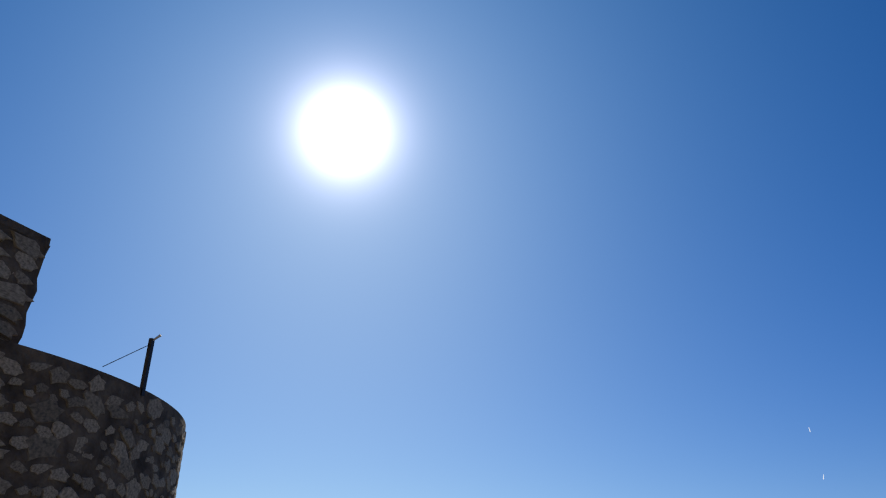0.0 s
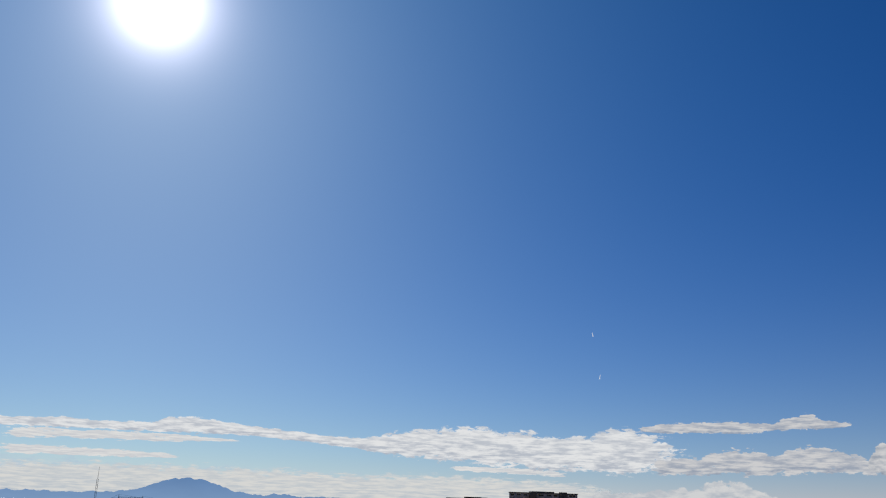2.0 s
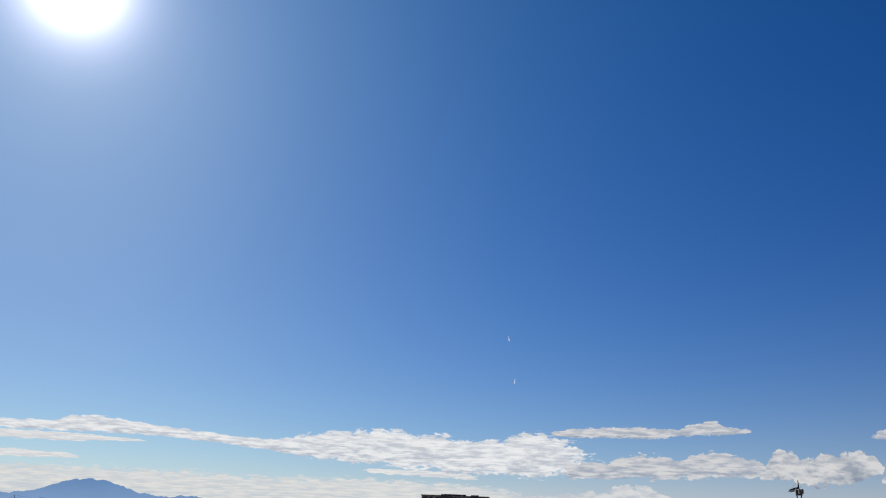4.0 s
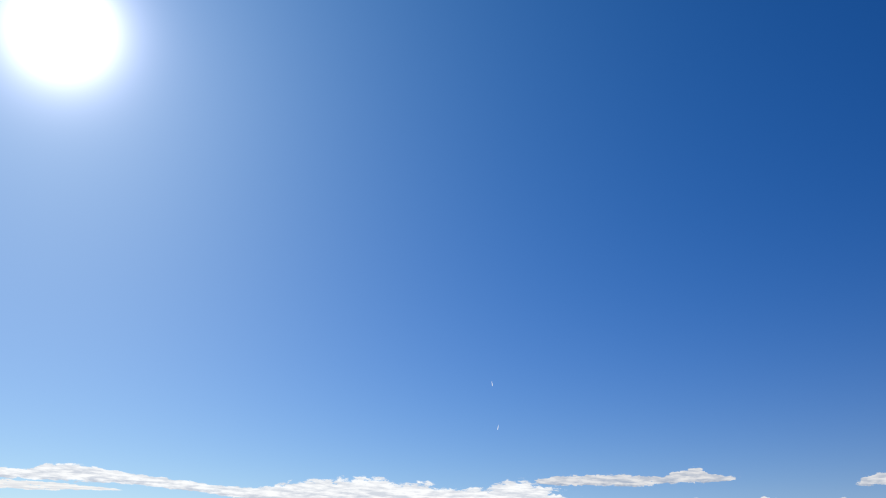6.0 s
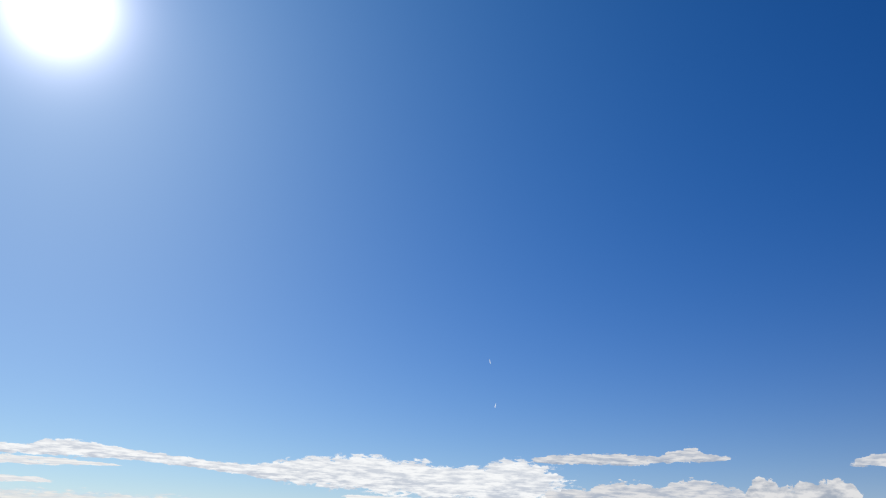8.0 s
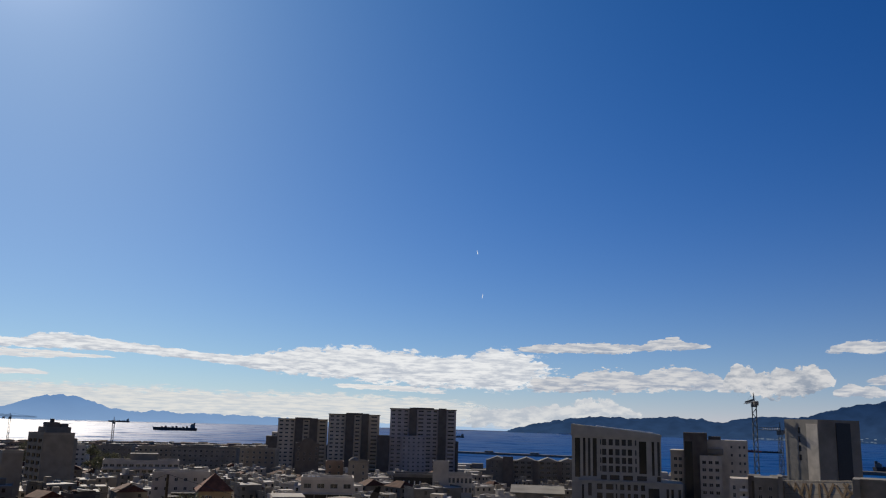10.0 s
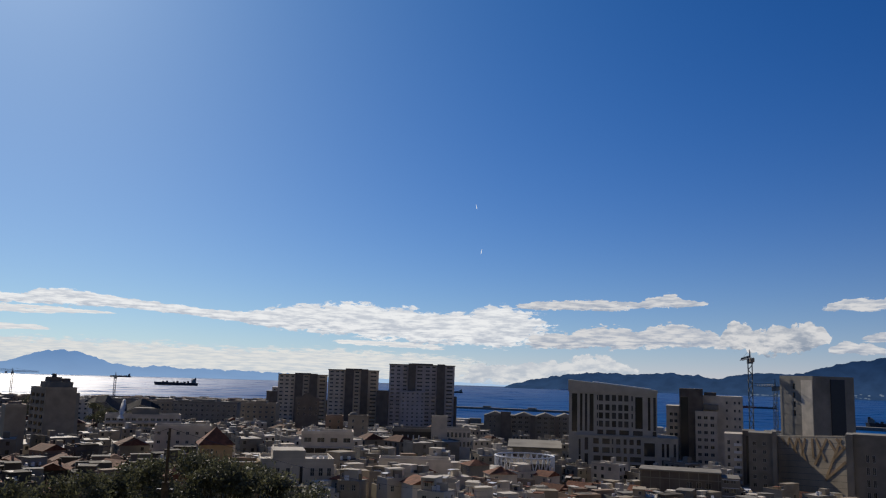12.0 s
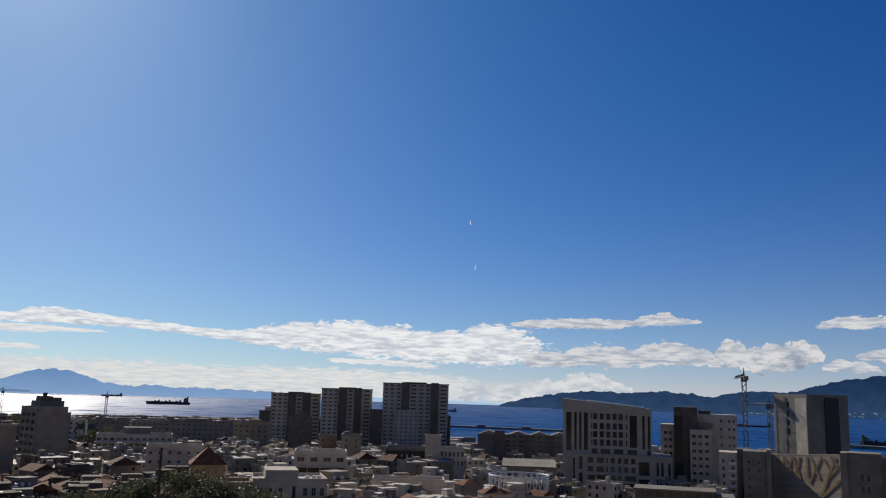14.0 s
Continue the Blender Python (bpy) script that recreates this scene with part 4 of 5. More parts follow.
    t = thing("pyramid_roof_house", spot(-14.8, 258, 16, -20), "ochre house under a steep pyramid roof of dark tiles", "house")
    claim(-14.8, 258, 8)
    bay(t, OCHRE, -4.6, 4.6, -4.6, 4.6, 0, 12.1, [(x, 10.2, 0.8, 1.5) for x in (-3.4, -2.3, -1.2)], "wall")
    s = Shape()
    e = 5.3
    c = [(-e, -e, 12.1), (e, -e, 12.1), (e, e, 12.1), (-e, e, 12.1)]
    for i in range(4):
        s.face((c[i], c[(i + 1) % 4], (0, 0, 17.0)))
    s.face(c[::-1])
    part("roof", s, TILE, t, "steep pyramid of dark red tiles")
    part("finial", Shape().tube((0, 0, 16.9), (0, 0, 18), 0.16, 0.05), METAL, t)
    make_block("white_building", -16.9, 330, 20, 12, 28, 13, WHITE, "long white building with small windows", 6, 2, 3.2, 1.2, 1.2, None, "building")
    t = make_block("terrace_building", -19.4, 480, 38, 16, 24, 8, WHITE, "wide pale building with stacked terraces", 12, 4, 3.0, 2.2, 1.4, None, "apartment building")
    for k in range(4):
        part("terrace", Shape().box(-19.4, 19.4, -10.2, -8.003, 3.2 + 3 * k, 3.9 + 3 * k), WHITE, t)
    roof_box(t, -6, 8, -4, 6, 16.5, 20, GREY, "roof_storey")
    for az, r, w, mat, tone in ((-21.0, 700, 26, GREY, "grey"), (-18.0, 650, 36, CREAM, "cream"), (-15.5, 610, 44, GREY, "grey"), (-13.2, 640, 30, CREAM, "cream"), (-11.9, 570, 20, CREAM, "cream"), (-23.6, 620, 22, WHITE, "white")):
        t = make_block("apartment_block", az, r, w, 14, 50 - r * 0.039, 4, mat, f"{tone} flat-roofed apartment block near the shore", int(w / 3.4), 5, 3.1, 1.5, 1.4, az + 12, "apartment building")
        roof_box(t, -w / 5, w / 8, -3, 4, 46.2 - r * 0.039, 48.4 - r * 0.039, mat)
    make_block("plain_house", -26.9, 345, 7, 9, 34.0, 11, CREAM, "plain pale cream house with one small window", 0, 1, 3, 1, 1, -36, "house")
    t = thing("low_hall", spot(17.0, 300, 8.5), "low dark hall with a flat roof", "building")
    claim(17.0, 300, 14)
    part("plinth", Shape().box(-14, 14, -6, 6, -6, -0.003), GREY, t)
    bay(t, BROWN, -18, 8, -6, 6, 0, 12.0, [(x, 8, 1.6, 2) for x in (-2, 1, 4)], "wall")
    bay(t, GREY, 8.01, 14, -6.5, 6, 0, 11, [(x, 4 + 3 * k, 1.6, 1.4) for x in (9.6, 11.8) for k in range(3)], "wing")
    part("roof", Shape().box(-18.4, 8.2, -6.6, 6.4, 12.003, 12.5), GREY, t)
    for k in range(9):
        part("mullion", Shape().box(-17.8 + 3.1 * k, -17.6 + 3.1 * k, -6.15, -6.003, 0, 12), CONCRETE, t)
    part("rail", Shape().box(-18, 8, -6.2, -6.16, 9.6, 9.9), CONCRETE, t)
    for k in range(4):
        part("lantern_bar", Shape().box(8.3, 13.7, -6.62, -6.503, 2.6 + 2.6 * k, 2.8 + 2.6 * k), PALE_METAL, t, "white window bar")


corner_landmarks()


def make_house(az, r, w, d, storeys, base, mat, turn, roof, rng):
    h = 1.5 + storeys * 2.9
    colour = {WHITE: "white", CREAM: "cream", OCHRE: "ochre", PINK: "pinkish", GREY: "grey", DUSK: "brown"}[mat]
    kind = {"flat": "flat roof and parapet", "hip": "hipped red tile roof", "gable": "gabled red tile roof"}[roof]
    t = thing("house", spot(az, r, base, turn), f"{colour} plastered town house with a {kind}", "house", "town houses")
    n = max(2, int(w / 3.4)) if r < 420 else 2
    near = r < 330
    front = [c for c in grid(n, -w / 2, w / 2, storeys, 2.9, 3.0, 0.95, 1.35) if rng.random() < 0.8 and c[1] > 4]
    right = [c for c in grid(2, -d / 2, d / 2, storeys, 2.9, 3.0, 0.9, 1.3) if c[1] > 4 and rng.random() < 0.7] if r < 420 else ()
    solid(t, mat, w, d, 0, h, front, right, (), 0.2, "sash" if near else "casement")
    if roof == "flat":
        part("parapet", rim(h, w, d, 0.25, rng.choice((0.16, 0.18, 0.2, 0.7, 1.0))), mat, t)
        # roofs and huts on the left take darker tones for the shade there
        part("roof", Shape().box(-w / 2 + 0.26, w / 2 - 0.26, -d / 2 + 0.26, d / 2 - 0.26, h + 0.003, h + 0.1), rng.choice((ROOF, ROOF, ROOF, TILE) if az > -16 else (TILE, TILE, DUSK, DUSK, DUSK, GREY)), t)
        for _ in range(rng.choice((0, 1, 1, 2))):
            a, e, k = rng.uniform(1.4, 3.4), rng.uniform(1.6, 4.0), rng.uniform(1.1, 2.6)
            x, y = rng.uniform(-w / 2 + 0.3, w / 2 - 0.3 - a), rng.uniform(-d / 2 + 0.3, max(-d / 2 + 0.4, d / 2 - 0.3 - e))
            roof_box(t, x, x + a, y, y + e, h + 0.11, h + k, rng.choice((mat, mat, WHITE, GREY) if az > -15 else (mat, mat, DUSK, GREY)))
            if rng.random() < 0.45:
                part("hut_roof", Shape().box(x - 0.2, x + a + 0.2, y - 0.2, y + e + 0.2, 0.003, 0.1, 0, pose(0, 0, h + k + 0.12, rng.uniform(-3, 3), rng.uniform(-2, 2))), rng.choice((ROOF, TILE, PALE_METAL, GREY)), t)
        if rng.random() < 0.4:
            z = h + rng.uniform(1.4, 2.2)
            part("terrace_wall", Shape().box(-w / 2 + 0.3, w / 2 - 0.3, -0.1, 0.1, h + 0.11, z), mat, t)
        if near and rng.random() < 0.65:
            # a set-back upper storey over part of the roof
            a, k = w * rng.uniform(0.35, 0.6), rng.uniform(1.3, 2.7)
            x = rng.choice((-w / 2 + 0.02, w / 2 - 0.02 - a))
            y = rng.uniform(-d / 2 + 1.2, -0.4)
            part("upper_storey", Shape().box(x, x + a, y, d / 2 - 0.02, h + 0.11, h + k).box(x - 0.12, x + a + 0.12, y - 0.25, d / 2, h + k + 0.003, h + k + 0.16), mat, t)
            ob = part("window", window_mesh(0.9, 1.0, "casement"), None, t)
            ob.matrix_basis = pose(x + a * rng.uniform(0.35, 0.65), y - 0.04, h + 0.25 + k / 2 - 0.2)
        if near and rng.random() < 0.5:
            x, y = rng.uniform(-w / 2 + 0.5, w / 2 - 2.6), -d / 2 + 0.4
            part("awning", Shape().box(x, x + 2.1, y, y + 1.6, 0, 0.06, 0, pose(0, 0, h + 2.1, rng.uniform(4, 9), 0, 0)).tube((x + 0.1, y + 0.1, h + 0.1), (x + 0.1, y + 0.1, h + 2.1), 0.04, 0.04, 5).tube((x + 2, y + 0.1, h + 0.1), (x + 2, y + 0.1, h + 2.1), 0.04, 0.04, 5), rng.choice((PALE_METAL, TILE, WHITE, DUSK)), t)
        if near:
            for _ in range(rng.choice((2, 3, 4))):
                x, y = rng.uniform(-w / 2 + 0.8, w / 2 - 1.4), rng.uniform(-d / 2 + 0.6, d / 2 - 1.4)
                if rng.random() < 0.5:
                    part("water_tank", Shape().tube((x, y, h + 0.11), (x, y, h + 1.2), 0.5, 0.45, 10), rng.choice((PALE_METAL, METAL)), t)
                else:
                    part("air_conditioner", Shape().box(x, x + 0.9, y, y + 0.5, h + 0.3, h + 1.1).box(x + 0.1, x + 0.8, y + 0.1, y + 0.4, h + 0.11, h + 0.3), PALE_METAL, t)
        if rng.random() < 0.5:
            x = rng.uniform(-w / 2 + 0.5, w / 2 - 0.5)
            part("aerial", Shape().tube((x, 1, h), (x, 1, h + 2.6), 0.04, 0.03, 4).tube((x - 0.5, 1, h + 2.3), (x + 0.5, 1, h + 2.3), 0.03, 0.03, 4), METAL, t)
    else:
        e, up = 0.4, d * 0.24
        a, b, y0, y1 = -w / 2 - e, w / 2 + e, -d / 2 - e, d / 2 + e
        k = d / 2 if roof == "hip" else 0.0
        s = Shape()
        z0, z1 = h + 0.003, h + up
        s.face(((a, y0, z0), (b, y0, z0), (b - k, 0, z1), (a + k, 0, z1)))
        s.face(((b, y1, z0), (a, y1, z0), (a + k, 0, z1), (b - k, 0, z1)))
        s.face(((b, y0, z0), (b, y1, z0), (b - k, 0, z1)))
        s.face(((a, y1, z0), (a, y0, z0), (a + k, 0, z1)))
        s.face(((a, y0, z0), (a, y1, z0), (b, y1, z0), (b, y0, z0)))
        part("roof", s, TILE, t, "red clay tile roof")
        x = rng.uniform(-w / 3, w / 3)
        part("chimney", Shape().box(x - 0.35, x + 0.35, d * 0.12, d * 0.12 + 0.7, h + 0.3, h + up + 0.9), mat, t)


def plots(rng, r0, r1, deep, small=1.0):
    """Ragged rows of building plots between two distances: bearing, distance, width, depth."""
    r = r0
    while r < r1:
        az = -33 + rng.random() * 2
        while az < 33:
            w, d = rng.uniform(5.5, 11) * small, rng.uniform(6.5, 9.5) * small
            c = az + math.degrees(w / 2 / r)
            az += math.degrees((w * 1.12 + rng.choice((0.3, 0.5, 0.8, 3.5))) / r)
            rr = r + rng.uniform(-4, 4)
            p = heading(c) * rr
            if not any(math.hypot(p.x - x, p.y - y) < q + w * 0.4 for x, y, q in TAKEN):
                yield c, rr, w, d, p
        r += rng.uniform(13, 17) * deep * small


def fill_town():
    rng = random.Random(4)
    for c, r, w, d, p in itertools.chain(plots(rng, 172, 238, 1.1, 0.74), plots(rng, 246, 325, 1.12)):
        if r < 195 and c < -2 or r < 238 and c < -14 and rng.random() < 0.4:
            continue
        mat = rng.choice((WHITE, WHITE, WHITE, WHITE, WHITE, WHITE, CREAM, CREAM, GREY, GREY, PINK))
        if r < 240 and c > -15:
            mat = rng.choice((WHITE, WHITE, WHITE, CREAM))
        if c > 9:
            mat = rng.choice((WHITE, GREY, GREY, CREAM, PINK, DUSK))
        # the left of town lies in shade, put into its darker render
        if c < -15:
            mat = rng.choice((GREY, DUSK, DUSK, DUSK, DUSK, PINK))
        roof = rng.choice(("flat",) * (9 if r > 235 else 20) + ("hip", "gable") if c > -14 else ("flat", "flat", "flat", "hip", "gable"))
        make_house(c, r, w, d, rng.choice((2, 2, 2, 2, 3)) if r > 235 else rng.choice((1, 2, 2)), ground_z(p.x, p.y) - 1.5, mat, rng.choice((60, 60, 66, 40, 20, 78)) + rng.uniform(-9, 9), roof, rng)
    # the quarter behind, joined: walls, glass, pale roofs, tiles
    for mat, seed in ((WHITE, 31), (CREAM, 32), (GREY, 33)):
        s = Shape()
        rng = random.Random(seed)
        for c, r, w, d, p in plots(rng, 332, 640, 1.15):
            if rng.random() > (0.36 if mat is GREY or c > -16 else 0.14) or (r > 560 and c > -10):
                continue
            w, d = w * 1.2, d * 1.2
            st = rng.choice((2, 3, 3, 4))
            h = 1.5 + 2.9 * st
            m = spot(c, r, ground_z(p.x, p.y) - 1.5, rng.choice((60, 62, 40)) + rng.uniform(-8, 8))
            s.box(-w / 2, w / 2, -d / 2, d / 2, 0, h, 0, m)
            if rng.random() < 0.88:
                s.box(-w / 2 + 0.2, w / 2 - 0.2, -d / 2 + 0.2, d / 2 - 0.2, h + 0.003, h + 0.15, 2, m)
                for _ in range(rng.choice((1, 2, 2))):
                    x, y = rng.uniform(-w / 2 + 0.3, w / 2 - 3.3), rng.uniform(-d / 2 + 0.3, d / 2 - 3.3)
                    s.box(x, x + rng.uniform(1, 3), y, y + rng.uniform(1, 3), h + 0.151, h + rng.uniform(1, 2.8), rng.choice((0, 0, 2)), m)
                for y in (-d / 2, d / 2 - 0.2):
                    s.box(-w / 2, w / 2, y, y + 0.2, h + 0.152, h + 0.8, 0, m)
            else:
                up = h + d * 0.25
                q = [m @ Vector(v) for v in ((-w / 2 - 0.3, -d / 2 - 0.3, h), (w / 2 + 0.3, -d / 2 - 0.3, h), (w / 2 + 0.3, d / 2 + 0.3, h), (-w / 2 - 0.3, d / 2 + 0.3, h), (-w / 4, 0, up), (w / 4, 0, up))]
                for f in ((0, 1, 5, 4), (2, 3, 4, 5), (1, 2, 5), (3, 0, 4)):
                    s.face([q[k] for k in f], 3)
            for k in range(st):
                z = 2.4 + 2.9 * k
                for i in range(int(w / 3)):
                    x = -w / 2 + 1.2 + 3 * i
                    if rng.random() < 0.8:
                        s.box(x, x + 1.1, -d / 2 - 0.04, -d / 2 + 0.1, z, z + 1.3, 1, m)
                for i in range(int(d / 3.4)):
                    y = -d / 2 + 1.2 + 3.4 * i
                    if rng.random() < 0.8:
                        s.box(w / 2 - 0.1, w / 2 + 0.04, y, y + 1.1, z, z + 1.3, 1, m)
        tagged(part("town_quarter", s, (mat, GLASS, ROOF, TILE)), "crowded pale town houses with flat roofs and small windows", "houses", kind="stuff")
    # the far quarter along the shore, too small to tell apart one by one
    for name, mat, seed in (("far_houses", PINK, 5), ("far_houses", CREAM, 6), ("far_houses", GREY, 7)):
        s = Shape()
        rng = random.Random(seed)
        for _ in range(105):
            az, r = rng.uniform(-38, -10.5), rng.uniform(650, 1360)
            w, d = rng.uniform(12, 32), rng.uniform(10, 18)
            h = max(2.0, min(rng.choice((7, 9, 11, 14)), 47.0 - r * 0.0345))
            m = spot(az, r, 2.2, az + rng.uniform(-30, 30))
            s.box(-w / 2, w / 2, -d / 2, d / 2, 0, h, 0, m)
            s.box(-w / 2 + 0.3, w / 2 - 0.3, -d / 2 + 0.3, d / 2 - 0.3, h + 0.003, h + 0.2, 2, m)
            s.box(-w / 4, w / 5, -d / 4, d / 4, h + 0.201, h + 2.2, 0, m)
            for k in range(int(h / 3)):
                for i in range(int(w / 4)):
                    s.box(-w / 2 + 1.4 + 4 * i, -w / 2 + 2.9 + 4 * i, -d / 2 - 0.05, -d / 2 + 0.1, 1.2 + 3 * k, 2.6 + 3 * k, 1, m)
        tagged(part(name, s, (mat, GLASS, rng.choice((ROOF, GREY, TILE)))), "distant pale flat-roofed houses along the shore", "houses", kind="stuff")
    for name, mat, seed in (("harbour_sheds", GREY, 15), ("harbour_sheds", WHITE, 16)):
        s = Shape()
        rng = random.Random(seed)
        for _ in range(90):
            az, r = rng.uniform(-4, 38), rng.uniform(650, 868)
            w, d, h = rng.uniform(8, 22), rng.uniform(8, 14), rng.uniform(3, 7)
            s.box(-w / 2, w / 2, -d / 2, d / 2, 0, h, 0, spot(az, r, 2.2, az + rng.uniform(-10, 10)))
        tagged(part(name, s, mat), "low sheds along the harbour front", "sheds", kind="stuff")


fill_town()


# ---- harbour ----
def mole(name, az0, az1, r0, r1, h, label):
    t = thing(name, Matrix.Identity(4), label, "breakwater")
    n = 24
    for i in range(n):
        p, q = (heading(az0 + (az1 - az0) * k / n) * (r0 + (r1 - r0) * k / n) for k in (i, i + 1))
        d = (q - p).normalized()
        m = Matrix.Translation(p) @ Matrix.Rotation(math.atan2(d.y, d.x), 4, "Z")
        part("section", Shape().box(0, (q - p).length, -7, 7, -3, h, 0, m), GREY, t)
        if i % 7 == 2:
            part("shed", Shape().box(2, 14, -4, 4, h + 0.003, h + 2.5, 0, m), GREY, t)


mole("breakwater", -1, 9.5, 1330, 1270, 3.0, "long dark stone breakwater across the harbour")
mole("breakwater", 24, 40, 1150, 1100, 4.0, "dark harbour mole beyond the concrete tower")
mole("quay", -30, -9, 1405, 1395, 2.6, "dark quay along the far shore")


def ship(az, r, length, turn, hull, label, house_end=1):
    t = thing("ship", spot(az, r, 0, turn), label, "ship", "ships in the bay")
    a = length / 2
    b, top = length * 0.075, length * 0.06
    s = Shape()
    out = [(-a, 0), (-a * 0.86, -b), (a * 0.94, -b), (a, -b * 0.7), (a, b * 0.7), (a * 0.94, b), (-a * 0.86, b)]
    lo, hi = [(x * 0.97, y, -1.0) for x, y in out], [(x, y, top * (1.25 if x < -a * 0.8 else 1.0)) for x, y in out]
    for i in range(len(out)):
        j = (i + 1) % len(out)
        s.face((lo[i], lo[j], hi[j], hi[i]))
    s.face(hi)
    part("hull", s, hull, t)
    e = a * 0.78 * house_end
    part("bridge", Shape().box(e - a * 0.1, e + a * 0.1, -b * 0.9, b * 0.9, top, top + length * 0.075).box(e - a * 0.06, e + a * 0.05, -b * 1.1, b * 1.1, top + length * 0.075, top + length * 0.1), GREY, t, "grey bridge house")
    part("funnel", Shape().tube((e + a * 0.08 * house_end, 0, top), (e + a * 0.08 * house_end, 0, top + length * 0.125), 2.2, 1.8), METAL, t)
    for k in range(9):
        x = -a * 0.8 + a * 0.16 * k
        part("hatch", Shape().box(x, x + a * 0.1, -b * 0.5, b * 0.5, top, top + length * 0.014 * (1 + k % 3)), METAL, t)
        if k % 3 == 1:
            part("derrick", Shape().tube((x, 0, top), (x, 0, top + length * 0.05), 0.5, 0.3, 5), METAL, t)
    return t


RED_HULL = surface("red_hull_paint", (0.35, 0.06, 0.04), 0.5, 0.2, 0.3, 0, 3)
ship(-17.55, 2490, 120, -17.6, METAL, "long dark tanker anchored in the glittering bay")
ship(0.9, 2500, 60, 10, METAL, "small dark freighter in the bay")
ship(19.9, 1950, 62, 20, RED_HULL, "red-hulled supply ship in the bay", -1)
ship(21.4, 1950, 44, 25, METAL, "small dark supply ship in the bay")
ship(28.6, 1250, 70, 30, METAL, "dark vessel with a tall grey bridge", -1)
ship(8.5, 3900, 60, 8, PALE_METAL, "pale distant ship below the hills")
ship(-21, 4000, 90, -21, METAL, "low distant ship on the horizon")


def lattice(s, w, z0, z1, step, bar):
    for x in (-w / 2, w / 2):
        for y in (-w / 2, w / 2):
            s.tube((x, y, z0), (x, y, z1), bar, bar, 4)
    z, flip = z0, 1
    while z + step <= z1:
        for y in (-w / 2, w / 2):
            s.tube((-flip * w / 2, y, z), (flip * w / 2, y, z + step), bar * 0.7, bar * 0.7, 4)
        for x in (-w / 2, w / 2):
            s.tube((x, -flip * w / 2, z), (x, flip * w / 2, z + step), bar * 0.7, bar * 0.7, 4)
        z, flip = z + step, -flip


CRANE_PAINT = surface("dark_crane_paint", (0.06, 0.09, 0.12), 0.5, 1, 0.2, 0, 10)


def tower_crane(az, r, base, mast, jib, back, turn, label):
    t = thing("tower_crane", spot(az, r, base, turn), label, "crane", "tower cranes")
    s = Shape()
    lattice(s, 1.9, 0, mast, 2.4, 0.17)
    part("mast", s, CRANE_PAINT, t)
    part("cab", Shape().box(-1.4, 1.4, -1.4, 1.4, mast, mast + 2.4), CRANE_PAINT, t)
    s = Shape().tube((0, 0, mast + 2.4), (0, 0, mast + 7.0), 0.5, 0.15, 5)
    part("apex", s, CRANE_PAINT, t)
    s = Shape()
    for y in (-0.6, 0.6):
        s.tube((-back, y, mast + 2.6), (jib, y, mast + 2.6), 0.18, 0.18, 4)
    s.tube((0, 0, mast + 4.0), (jib, 0, mast + 3.8), 0.16, 0.16, 4)
    x = 0.0
    while x + 2 < jib:
        s.tube((x, -0.6, mast + 2.6), (x + 1, 0, mast + 3.9), 0.1, 0.1, 4)
        s.tube((x + 1, 0, mast + 3.9), (x + 2, 0.6, mast + 2.6), 0.1, 0.1, 4)
        x += 2
    part("jib", s, CRANE_PAINT, t)
    part("counterweight", Shape().box(-back, -back + 2.4, -1, 1, mast + 0.6, mast + 2.5), CONCRETE, t)
    part("stay", Shape().tube((0, 0, mast + 6.9), (jib * 0.7, 0, mast + 4), 0.06, 0.06, 4).tube((0, 0, mast + 6.9), (-back + 1, 0, mast + 2.7), 0.06, 0.06, 4), METAL, t)


tower_crane(20.48, 440, 7, 53.5, 40, 10, -76, "dark lattice tower crane above the rooftops")
tower_crane(21.95, 520, 5, 42, 24, 6, 138, "dark tower crane with its jib turned aside")
tower_crane(-21.3, 900, 3, 34, 9, 4, 60, "thin far tower crane by the shore")
tower_crane(-28.6, 1000, 3, 36, 28, 8, -50, "thin far harbour crane")
tower_crane(-27.2, 1100, 3, 34, 28, 8, -20, "thin far harbour crane")


def radio_mast():
    t = thing("radio_mast", spot(-29.97, 620, 4), "slender dark lattice radio mast", "mast")
    s = Shape()
    lattice(s, 1.0, 0, 52.7, 2.5, 0.1)
    part("lattice", s, CRANE_PAINT, t)
    part("spike", Shape().tube((0, 0, 52.7), (0, 0, 60.7), 0.15, 0.05, 5), METAL, t)


radio_mast()


